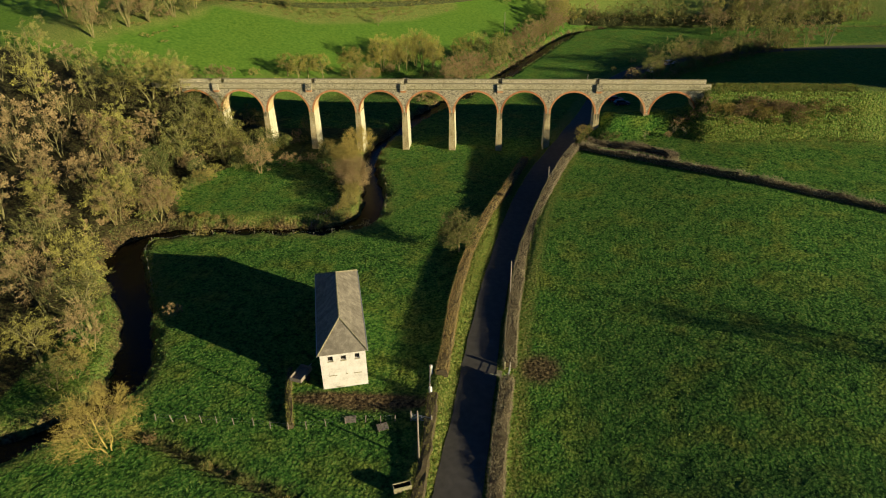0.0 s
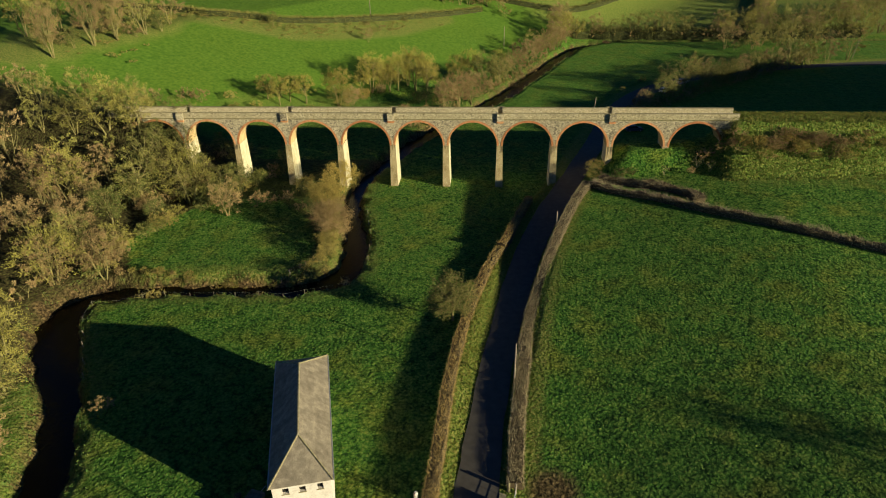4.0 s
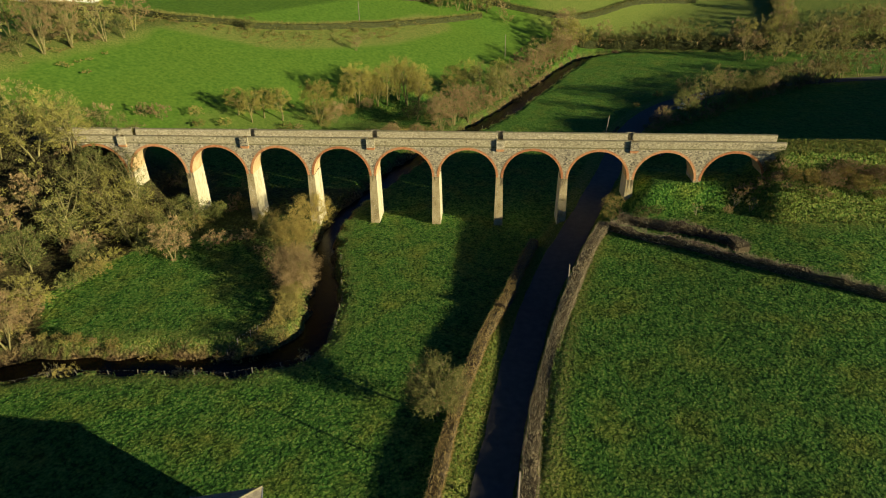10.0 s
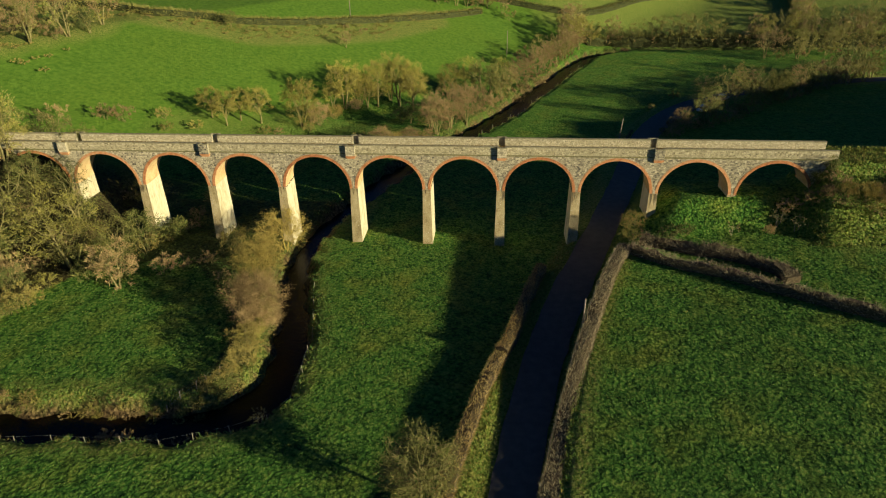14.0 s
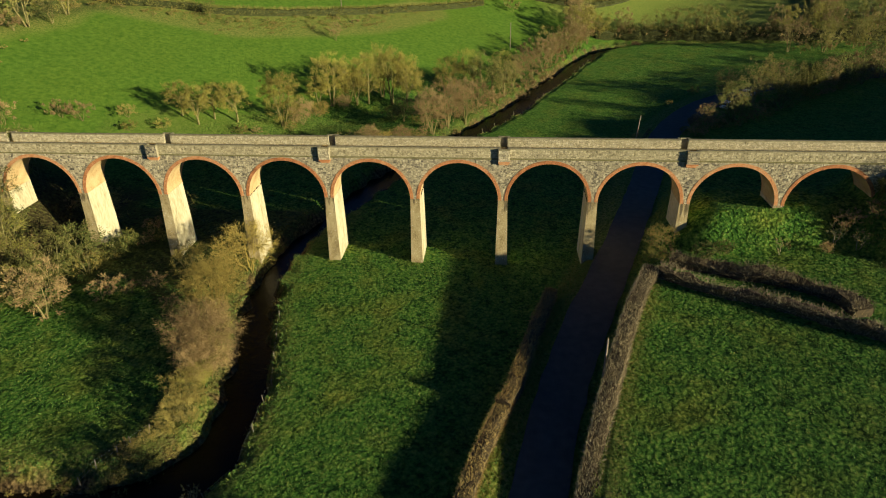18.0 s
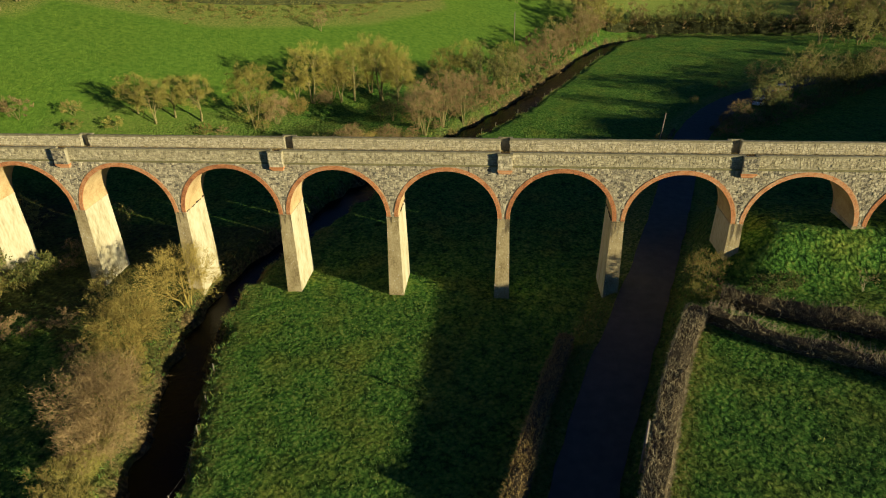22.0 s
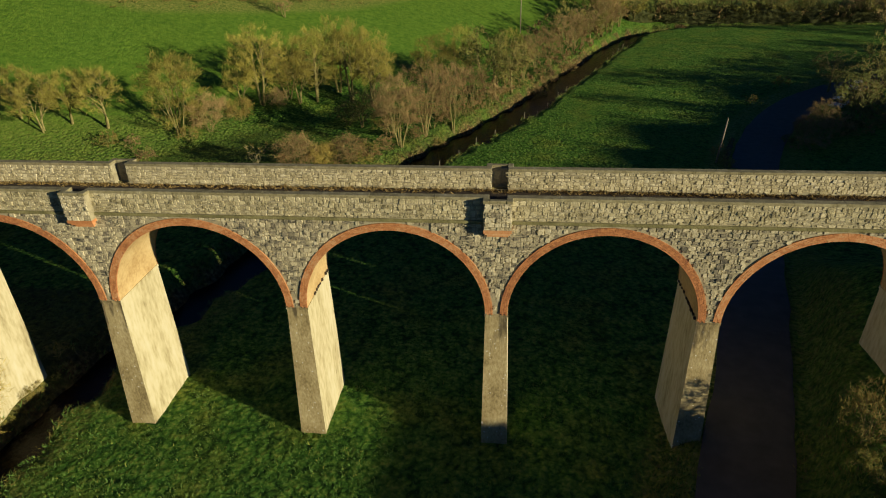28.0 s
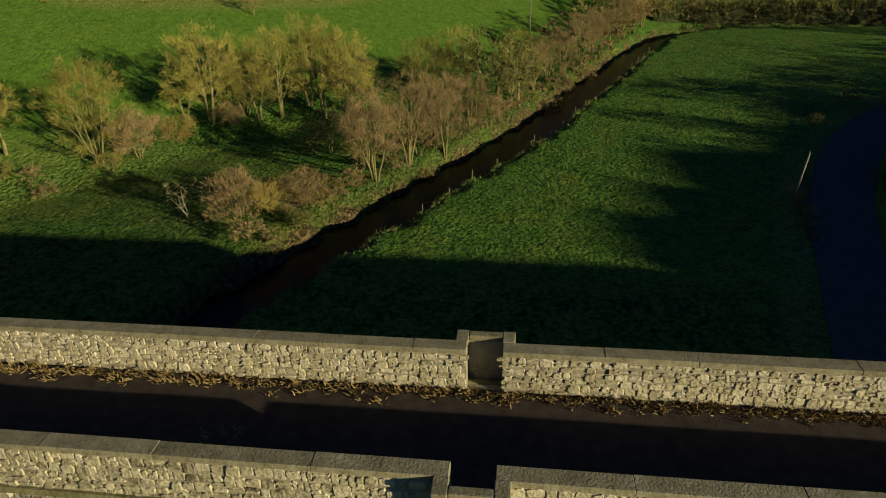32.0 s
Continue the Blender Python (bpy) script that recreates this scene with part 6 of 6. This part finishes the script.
# ---------------- grass ----------------
def blades(x, y, k, reach, height, width, rg):
    """Corners of k leaning blades for each tussock at x, y."""
    n = len(x)
    z = ground(x, y)
    size = rg.uniform(0.55, 1.25, (n, 1))
    ang = rg.uniform(0, 2 * math.pi, (n, k))
    rad = reach * np.sqrt(rg.uniform(0.0, 1.0, (n, k))) * size
    hgt = rg.uniform(*height, (n, k)) * size * (1.15 - 0.5 * rad / (reach * 1.25))
    px, py = x[:, None] + rad * np.cos(ang), y[:, None] + rad * np.sin(ang)
    ph = ang + rg.normal(0, 0.7, (n, k))
    w = rg.uniform(*width, (n, k))
    side = ph + math.pi / 2 + rg.normal(0, 0.4, (n, k))
    zz = z[:, None] - 0.05 + 0 * px
    out = hgt * rg.uniform(0.3, 0.9, (n, k))
    return np.stack([np.stack([px - w * np.cos(side), py - w * np.sin(side), zz], -1), np.stack([px + w * np.cos(side), py + w * np.sin(side), zz], -1),
                     np.stack([px + out * np.cos(ph), py + out * np.sin(ph), zz + hgt], -1)], 2).reshape(-1, 3)


def grass_mesh(name, v, mats, label, share=0.0):
    me = bpy.data.meshes.new(name)
    me.vertices.add(len(v))
    me.vertices.foreach_set("co", v.ravel())
    nt = len(v) // 3
    me.loops.add(nt * 3)
    me.polygons.add(nt)
    me.loops.foreach_set("vertex_index", np.arange(nt * 3))
    me.polygons.foreach_set("loop_start", np.arange(nt) * 3)
    for m in mats:
        me.materials.append(m)
    if share:
        me.polygons.foreach_set("material_index", (np.random.default_rng(4).random(nt) < share).astype(int))
    me.update(calc_edges=True)
    tagged(new(name, me), label, "grass", kind="stuff")


def tussocks():
    rg = np.random.default_rng(12)

    def clear(x, y):
        d_road, pos = poly_dist(x, y, ROAD)
        hw = np.interp(pos, range(len(ROAD)), [p[2] for p in ROAD])
        d_riv, pos = poly_dist(x, y, RIVER)
        rw = np.interp(pos, range(len(RIVER)), [p[2] for p in RIVER])
        bx, by = x + 17.75, y + 78.9
        ca, sa = math.cos(radians(15)), math.sin(radians(15))
        lx, ly = bx * ca + by * sa, -bx * sa + by * ca
        ok = (d_road > hw - 0.1) & (d_riv > rw + 1.2) & ~((np.abs(lx) < 3.2) & (ly > -0.6) & (ly < 18.2)) & (np.hypot((x + 15.5) / 9, (y + 81.2) / 1.5) > 1) & (np.hypot(x - 5.3, y + 73.2) > 2.6)
        ok &= ~((x < -52) & (y > -42) & ~inside(x, y, MEADOW_IN)) & ~((x < -60))
        for k in range(-7, 5):
            ok &= ~((np.abs(x - k * S) < 0.9) & (y > -0.7) & (y < 4.3))
        return x[ok], y[ok]

    # broad leafy tussocks of the meadow beside the river, finer ones on the fields
    near_river = clear(rg.uniform(-27, 14, 9000), rg.uniform(-42, 5, 9000))
    east = clear(rg.uniform(4, 46, 9000), rg.uniform(-46, -2, 9000))
    wide = clear(np.concatenate([rg.uniform(-60, 66, 21000), rg.uniform(-58, -30, 3000)]), np.concatenate([rg.uniform(-98, -2, 21000), rg.uniform(-36, -8, 3000)]))
    far = clear(rg.uniform(-14, 46, 9000), rg.uniform(30, 120, 9000))
    v = [blades(*near_river, 14, 0.3, (0.08, 0.24), (0.012, 0.03), rg), blades(*east, 9, 0.28, (0.08, 0.2), (0.012, 0.03), rg),
         blades(*wide, 6, 0.26, (0.08, 0.24), (0.022, 0.05), rg), blades(*far, 4, 0.26, (0.08, 0.26), (0.025, 0.06), rg)]
    grass_mesh("grass", np.concatenate(v), [BLADE, VERGEBLADE], "tussocky green winter grass over the fields", 0.22)
    # long coarse grass on the embankment, on the verges and under the hedges
    x, y = rg.uniform(40, 74, 3000), 4.5 - 13.0 * rg.random(3000) ** 1.4
    ok = (x > 44) | (y < -0.6)
    v = [blades(x[ok], y[ok], 10, 0.4, (0.2, 0.5), (0.03, 0.07), rg)]
    line = np.array(ROAD)
    i = rg.integers(8, 62, 5200)
    t = line[i + 1, :2] - line[i, :2]
    t /= np.linalg.norm(t, axis=1)[:, None]
    w = np.where(rg.random(5200) < 0.6, -1, 1)
    off = w * (line[i, 2] + rg.uniform(-0.3, 1.7, 5200))
    q = line[i, :2] + t * rg.uniform(-1, 1, (5200, 1)) + np.stack([t[:, 1], -t[:, 0]], 1) * off[:, None]
    v.append(blades(q[:, 0], q[:, 1], 8, 0.3, (0.14, 0.4), (0.02, 0.05), rg))
    grass_mesh("grass", np.concatenate(v), [VERGEBLADE, DRYBLADE], "long yellow-green grass on the verges and the embankment", 0.3)


tussocks()


def deck_grass():
    rg = random.Random(31)
    V, F = [], []
    x = XL
    while x < XR:
        x += rg.uniform(0.03, 0.2)
        y = Y1 - PT - abs(rg.gauss(0, 0.2)) - 0.06
        size = rg.uniform(0.6, 1.4)
        for _ in range(24):
            d = Vector((rg.gauss(0.1, 0.7), -abs(rg.gauss(0.3, 0.5)), rg.uniform(0.3, 1.1))).normalized()
            twig(V, F, Vector((x + rg.gauss(0, 0.09), min(y + rg.gauss(0, 0.07), Y1 - PT - 0.02), DECK + 0.05)), d, rg.uniform(0.08, 0.22) * size, rg.uniform(0.02, 0.05), rg)
    ob = obj("dead_grass", V, F, DEADGRASS)
    tagged(ob, "strip of dead straw-coloured grass along the deck wall", "grass", kind="stuff")


deck_grass()


def bank_tufts():
    """Coarse grass that hangs over the river's edges."""
    rg = random.Random(33)
    V, F = [], []
    line = [p for p in RIVER if -98 < p[1] < 120 and p[0] > -75]
    feet = []
    for _ in range(6500):
        i = rg.randrange(1, len(line) - 1)
        a, b, p = line[i - 1], line[i + 1], line[i]
        t = Vector((b[0] - a[0], b[1] - a[1], 0)).normalized()
        s = rg.choice((-1, 1))
        q = Vector((p[0], p[1], 0)) + t * rg.uniform(-1, 1) + Vector((t.y, -t.x, 0)) * s * (p[2] + rg.uniform(0.5, 1.6))
        feet.append(q)
    heights = ground(np.array([q.x for q in feet]), np.array([q.y for q in feet]))
    for q, z in zip(feet, heights):
        q.z = float(z)
        for _ in range(4):
            d = Vector((rg.gauss(0, 0.6), rg.gauss(0, 0.6), rg.uniform(0.3, 1.0))).normalized()
            twig(V, F, q + Vector((rg.gauss(0, 0.12), rg.gauss(0, 0.12), -0.05)), d, rg.uniform(0.2, 0.6), rg.uniform(0.02, 0.055), rg)
    k = [1 if rg.random() < 0.4 else 0 for _ in F]
    ob = obj("bank_grass", V, F, mats=[BLADE, DRYBLADE], fmat=k)
    tagged(ob, "coarse green and straw-coloured grass overhanging the river", "grass", kind="stuff")


bank_tufts()


# ---------------- poles and fences ----------------
def pole(x, y, h, lean=0.0, r=0.12, label="tall weathered wooden utility pole"):
    v, f = tube([(0, 0, -0.5), (lean * 0.5, 0, h * 0.5), (lean, 0, h)], [r, r * 0.9, r * 0.75], 8)
    th = obj("utility_pole", v, f, WOOD, smooth=True)
    th.location = (x, y, gz(x, y))
    v, f = tube([(lean, 0, h), (lean, 0, h + 0.16)], [0.04, 0.05], 6)
    obj("insulator", v, f, COPING, th)
    tagged(th, label, "utility pole", "poles along the lane")
    return th


for x, y, h, lean in ((9.4, -22.3, 4.6, 0.0), (1.75, -58.5, 6.0, 0.05), (-7.9, -89.8, 6.5, 0.1), (24.2, 45.6, 5.2, 0.45), (-45.1, 115.5, 7.0, 0.0), (1.9, 119.0, 7.5, 0.0), (118, 110.2, 7.0, 1.0)):
    pole(x, y, h, lean)


def fence(line, gap, label, hgt=1.05, rails=0, seed=3, wires=2, r=0.055):
    rg = random.Random(seed)
    line = smooth_line(line, 0.5)
    th = empty("fence", (line[0][0], line[0][1], gz(line[0][0], line[0][1])))
    o = th.location
    acc, last, tops = 0.0, line[0], []
    post_v, post_f = tube([(0, 0, -0.3), (0, 0, hgt)], [r, r * 0.9], 6)
    me = bpy.data.meshes.new("post")
    me.from_pydata(post_v, [], post_f)
    me.materials.append(WOOD)
    for p in line:
        acc += math.hypot(p[0] - last[0], p[1] - last[1])
        last = p
        if acc >= gap or not tops:
            acc = 0.0
            ob = new("post", me)
            ob.parent = th
            ob.location = (p[0] - o.x + rg.uniform(-0.1, 0.1), p[1] - o.y + rg.uniform(-0.1, 0.1), gz(p[0], p[1]) - o.z)
            ob.rotation_euler = (rg.gauss(0, 0.07), rg.gauss(0, 0.07), rg.uniform(0, 3))
            tops.append(ob.location.copy())
    for w in range(wires):
        zz = hgt * (0.9 - 0.4 * w)
        parts = [tube([tuple(a + Vector((0, 0, zz))), tuple(b + Vector((0, 0, zz)))], [0.004, 0.004], 3) for a, b in zip(tops, tops[1:])]
        obj("wire", *join(parts), METAL, th)
    for r in range(rails):
        for a, b in zip(tops, tops[1:]):
            v, f = tube([tuple(a + Vector((0, 0, hgt * (0.9 - 0.4 * r)))), tuple(b + Vector((0, 0, hgt * (0.9 - 0.4 * r))))], [0.04, 0.04], 4)
            obj("rail", v, f, WOOD, th)
    tagged(th, label, "fence")


def offset_line(line, i0, i1, off):
    out = []
    for i in range(i0, i1):
        a, b = line[i - 1], line[i + 1]
        t = np.array([b[0] - a[0], b[1] - a[1]])
        t /= np.linalg.norm(t)
        w = line[i][2] + off
        out.append((line[i][0] + t[1] * w, line[i][1] - t[0] * w))
    return out


fence([(-37.9, -85.7), (-29.9, -85.6), (-22.7, -86.1), (-16.1, -84.8), (-9.6, -84.1)], 1.6, "rough wooden post and wire field fence", seed=5)
fence(offset_line(RIVER, RI_AT(-53, -62), RI_AT(-24, -10), 1.3), 3.2, "post and wire fence along the river bank", seed=6, hgt=0.8, r=0.04, wires=1)
fence(offset_line(RIVER, RI_AT(-9, 45), RI_AT(33, 124), 1.0), 4.0, "pale wooden posts along the river bank", seed=7, wires=0, hgt=0.9, r=0.045)
fence([(-33.5, -35.6), (-31.0, -33.6), (-29.6, -31.0)], 1.3, "pale wooden fence posts at the meadow corner", seed=8)


# ---------------- cars, gates, houses and yard things ----------------
PAINT_RED = mat("red_car_paint", [(0.3, (0.35, 0.012, 0.012)), (0.7, (0.42, 0.02, 0.018))], 3, 0.3, 0, spec=0.5)
PAINT_BLUE = mat("dark_blue_car_paint", [(0.3, (0.02, 0.03, 0.06)), (0.7, (0.03, 0.045, 0.09))], 3, 0.3, 0, spec=0.5)
PAINT_WHITE = mat("white_car_paint", [(0.3, (0.68, 0.7, 0.72)), (0.7, (0.78, 0.79, 0.8))], 3, 0.3, 0, spec=0.5)
GLASS = mat("car_glass", [(0.3, (0.012, 0.014, 0.016)), (0.7, (0.02, 0.022, 0.025))], 3, 0.08, 0, spec=0.6)
TYRE = mat("rubber", [(0.3, (0.012, 0.012, 0.012)), (0.7, (0.025, 0.025, 0.025))], 8, 0.8, 0.1)
WHITEPAINT = mat("white_wall_paint", [(0.3, (0.6, 0.58, 0.52)), (0.6, (0.74, 0.72, 0.66)), (0.8, (0.8, 0.79, 0.74))], 1.2, 0.85, 0.2, 10)
LAMP_R = mat("red_lamp_glass", [(0.3, (0.3, 0.01, 0.01)), (0.7, (0.4, 0.02, 0.02))], 4, 0.2, 0)


def prism(profile, y0, y1, taper=0.0, base=0.0, top=1.0):
    """Side profile (x, z) drawn across the width, drawn in towards the top."""
    bm = bmesh.new()
    rows = []
    for y, s in ((y0, 1), (y1, -1)):
        rows.append([bm.verts.new((x, y + s * taper * min(1, max(0, (z - base) / (top - base))), z)) for x, z in profile])
    n = len(profile)
    bm.faces.new(rows[0])
    bm.faces.new(rows[1][::-1])
    for i in range(n):
        bm.faces.new((rows[0][(i + 1) % n], rows[0][i], rows[1][i], rows[1][(i + 1) % n]))
    bmesh.ops.recalc_face_normals(bm, faces=bm.faces[:])
    return bm


def car(x, y, rz, paint, label):
    th = empty("car", (x, y, gz(x, y) + 0.05), radians(rz))
    tagged(th, label, "car", "parked cars beside the lane")
    bm = prism([(-2.0, 0.28), (2.05, 0.28), (2.12, 0.55), (2.0, 0.74), (1.05, 0.9), (-1.75, 0.95), (-2.08, 0.86), (-2.12, 0.5)], -0.86, 0.86, 0.06, 0.5, 0.95)
    bmesh.ops.bevel(bm, geom=bm.edges[:], offset=0.05, segments=2, affect="EDGES")
    part("body", bm, paint, th)
    bm = prism([(-1.9, 0.9), (1.0, 0.88), (0.35, 1.36), (-1.2, 1.42), (-1.65, 1.3)], -0.8, 0.8, 0.17, 0.9, 1.42)
    bmesh.ops.bevel(bm, geom=bm.edges[:], offset=0.04, segments=2, affect="EDGES")
    part("window", bm, GLASS, th, "dark car windows")
    bm = prism([(-1.62, 1.335), (-1.22, 1.425), (0.34, 1.37), (0.3, 1.415), (-1.2, 1.475), (-1.6, 1.385)], -0.64, 0.64)
    part("roof", bm, paint, th)
    for s in (-1, 1):
        for wx in (-1.3, 1.32):
            bm = bmesh.new()
            bmesh.ops.create_cone(bm, cap_ends=True, segments=16, radius1=0.31, radius2=0.31, depth=0.2, matrix=Matrix.Translation((wx, s * 0.8, 0.31)) @ Matrix.Rotation(math.pi / 2, 4, "X"))
            w = part("wheel", bm, TYRE, th)
            bm = bmesh.new()
            bmesh.ops.create_cone(bm, cap_ends=True, segments=12, radius1=0.19, radius2=0.17, depth=0.22, matrix=Matrix.Translation((wx, s * 0.81, 0.31)) @ Matrix.Rotation(math.pi / 2, 4, "X"))
            part("rim", bm, METAL, w)
        part("headlight", boxbm(1.9, 2.06, s * 0.62 - 0.16, s * 0.62 + 0.16, 0.6, 0.72, 0.03), METAL, th)
        part("tail_light", boxbm(-2.13, -2.0, s * 0.68 - 0.1, s * 0.68 + 0.1, 0.62, 0.82, 0.02), LAMP_R, th)


car(31.4, 37.9, 8, PAINT_RED, "small red hatchback parked beyond the viaduct")
car(32.6, 34.6, 12, PAINT_BLUE, "dark blue car parked beyond the viaduct")
car(47.8, 69.8, 50, PAINT_WHITE, "pale car parked by the bend of the lane")
car(55.5, 80.5, 40, PAINT_WHITE, "white car parked among roadside trees")


def house(x, y, rz, w, l, h, label):
    th = empty("house", (x, y, gz(x, y)), radians(rz))
    tagged(th, label, "house", "houses far up the valley")
    part("wall", boxbm(-l / 2, l / 2, -w / 2, w / 2, -1.0, h), WHITEPAINT, th)
    r = w * 0.36
    bm = bmesh.new()
    for s in (-1, 1):
        a = [(-l / 2 - 0.3, s * (w / 2 + 0.35), h - 0.15), (l / 2 + 0.3, s * (w / 2 + 0.35), h - 0.15), (l / 2 + 0.3, 0, h + r), (-l / 2 - 0.3, 0, h + r)]
        v = [bm.verts.new(p) for p in a] + [bm.verts.new((p[0], p[1], p[2] + 0.18)) for p in a]
        for q in ((0, 1, 2, 3), (7, 6, 5, 4), (0, 4, 5, 1), (1, 5, 6, 2), (2, 6, 7, 3), (3, 7, 4, 0)):
            bm.faces.new([v[i] for i in q])
    bmesh.ops.recalc_face_normals(bm, faces=bm.faces[:])
    roof = part("roof", bm, SLATE, th, "dark slate roof")
    for s in (-1, 1):
        bm = bmesh.new()
        v = [bm.verts.new(p) for px in (s * (l / 2 - 0.3), s * (l / 2)) for p in ((px, -w / 2, h - 0.01), (px, w / 2, h - 0.01), (px, 0, h + r))]
        bm.faces.new(v[:3]), bm.faces.new(v[:2:-1])
        for a, b in ((0, 1), (1, 2), (2, 0)):
            bm.faces.new((v[a], v[b], v[b + 3], v[a + 3]))
        bmesh.ops.recalc_face_normals(bm, faces=bm.faces[:])
        part("gable", bm, WHITEPAINT, th)
        part("chimney", boxbm(s * (l / 2 - 0.75) - 0.35, s * (l / 2 - 0.75) + 0.35, -0.3, 0.3, h + r - 0.5, h + r + 0.9, 0.03), WHITEPAINT, roof)
    n = int(l / 2.6)
    for i in range(n):
        cx = -l / 2 + l * (i + 0.5) / n
        for z0 in ((0.9,) if h < 4 else (0.9, 3.3)):
            wn = part("window", boxbm(cx - 0.45, cx + 0.45, -w / 2 - 0.02, -w / 2 + 0.1, z0, z0 + 1.15), GLASS, th, "dark window pane")
            part("sill", boxbm(cx - 0.52, cx + 0.52, -w / 2 - 0.1, -w / 2 + 0.05, z0 - 0.1, z0 - 0.003), COPING, wn)
            part("frame", boxbm(cx - 0.03, cx + 0.03, -w / 2 - 0.035, -w / 2 - 0.021, z0, z0 + 1.15), WHITEPAINT, wn)


house(-137, 93.5, -12, 7.0, 13.0, 5.4, "white two-storey farmhouse with a dark slate roof")
house(-126, 99, 8, 5.5, 10.0, 3.2, "low white farm outbuilding with a slate roof")


def gate(x, y, rz, width, label, open_deg=0.0):
    th = empty("field_gate", (x, y, gz(x, y)), radians(rz))
    tagged(th, label, "gate")
    for px in (0.0, width):
        v, f = tube([(px, 0, -0.4), (px, 0, 1.45)], [0.11, 0.1], 8)
        obj("gate_post", v, f, WOOD, th, smooth=False)
    for i in range(5):
        v, f = tube([(0.14, 0, 0.22 + i * 0.22), (width - 0.14, 0, 0.22 + i * 0.22)], [0.024, 0.024], 6)
        obj("bar", v, f, METAL, th)
    for px in (0.14, width / 2, width - 0.14):
        v, f = tube([(px, 0.03, 0.2), (px, 0.03, 1.12)], [0.026, 0.026], 6)
        obj("upright", v, f, METAL, th)


gate(-9.4, -84.0, -14, 2.4, "galvanised metal field gate between wooden posts")
gate(-7.7, -79.9, 95, 3.2, "galvanised metal gate at the yard entrance")
gate(1.3, -75.9, 82, 2.2, "pale metal field gate in a hedge gap")


def stub_post(x, y, h, r, material, label, cap=True):
    v, f = tube([(0, 0, -0.3), (0, 0, h * 0.9), (0, 0, h)], [r, r, r * 0.7], 8)
    th = obj("gatepost", v, f, material)
    th.location = (x, y, gz(x, y))
    tagged(th, label, "post")


stub_post(-7.9, -76.3, 1.3, 0.2, WHITEPAINT, "white-painted round gatepost at the hedge end")
stub_post(-7.6, -80.3, 1.3, 0.2, WHITEPAINT, "white-painted round gatepost at the yard entrance")
stub_post(0.9, -73.6, 1.2, 0.16, COPING, "pale stone gatepost in a hedge gap")


def trough(x, y, rz):
    th = empty("water_trough", (x, y, gz(x, y)), radians(rz))
    tagged(th, "pale concrete cattle trough on the grass", "trough")
    part("base", boxbm(-0.9, 0.9, -0.35, 0.35, -0.1, 0.12, 0.02), COPING, th)
    for s in (-1, 1):
        part("side", boxbm(-0.9, 0.9, *sorted((s * 0.27, s * 0.35)), 0.122, 0.6, 0.015), COPING, th)
        part("end", boxbm(*sorted((s * 0.82, s * 0.9)), -0.268, 0.268, 0.122, 0.6, 0.015), COPING, th)
    part("water", boxbm(-0.81, 0.81, -0.26, 0.26, 0.3, 0.48), WATER, th)


trough(-9.1, -93.5, 20)


def pallet(x, y, rz, label):
    th = empty("pallet", (x, y, gz(x, y) + 0.02), radians(rz))
    tagged(th, label, "pallet", "pallets by the field fence")
    for i in range(7):
        part("board", boxbm(-0.6, 0.6, -0.5 + i * 0.155, -0.4 + i * 0.155, 0.1, 0.122), WOOD, th)
    for i in (-0.5, 0.0, 0.5):
        part("bearer", boxbm(i - 0.04, i + 0.04, -0.5, 0.53, 0.0, 0.098), WOOD, th)


pallet(-16.1, -84.3, 10, "weathered wooden pallet lying by the fence")
pallet(-12.4, -85.2, 25, "weathered wooden pallet lying by the fence")


def cart(x, y, rz):
    th = empty("farm_trailer", (x, y, gz(x, y)), radians(rz))
    tagged(th, "small pale farm trailer standing beside the barn", "trailer")
    part("bed", boxbm(-1.3, 1.3, -0.75, 0.75, 0.6, 0.68), WOOD, th)
    for s in (-1, 1):
        part("side_board", boxbm(-1.3, 1.3, *sorted((s * 0.71, s * 0.75)), 0.682, 1.1), WOOD, th)
        part("end_board", boxbm(*sorted((s * 1.26, s * 1.3)), -0.708, 0.708, 0.682, 1.1), WOOD, th)
        bm = bmesh.new()
        bmesh.ops.create_cone(bm, cap_ends=True, segments=14, radius1=0.33, radius2=0.33, depth=0.2, matrix=Matrix.Translation((0, s * 0.88, 0.33)) @ Matrix.Rotation(math.pi / 2, 4, "X"))
        part("wheel", bm, TYRE, th)
    v, f = tube([(1.3, 0, 0.62), (2.4, 0, 0.5)], [0.05, 0.04], 6)
    obj("drawbar", v, f, METAL, th)


cart(-23.4, -77.9, 75)
hedge("hedge", [(-25.2, -76.6), (-24.5, -79.5), (-23.4, -83), (-22.4, -86)], 0.7, 0.7, TWIG_Y, "short yellow-green hedge beside the barn yard", seed=21, per=110)
strip("concrete_apron", [(-5.6, -72.5, 0.5), (-4.6, -72.8, 0.5), (-2.8, -73.5, 0.5), (-1.0, -74.3, 0.55), (0.6, -74.6, 0.6)], lambda x, y: float(lane_z(-2.3, -74.9)), lambda p: -p[2], lambda p: p[2], COPING, 0.038, label="pale concrete strip laid across the lane", category="paving", wave=0.1)


# ---------------- single stones of the nearest parapets ----------------
def loose():
    for v, f in LOOSE_STONES:
        obj("stone", v, f, PARSTONE, viaduct)


loose()


# prototypes that were never planted
for rows in PROTOS.values():
    for spare in rows:
        if spare.name not in USED:
            for child in list(spare.children):
                bpy.data.objects.remove(child)
            bpy.data.objects.remove(spare)
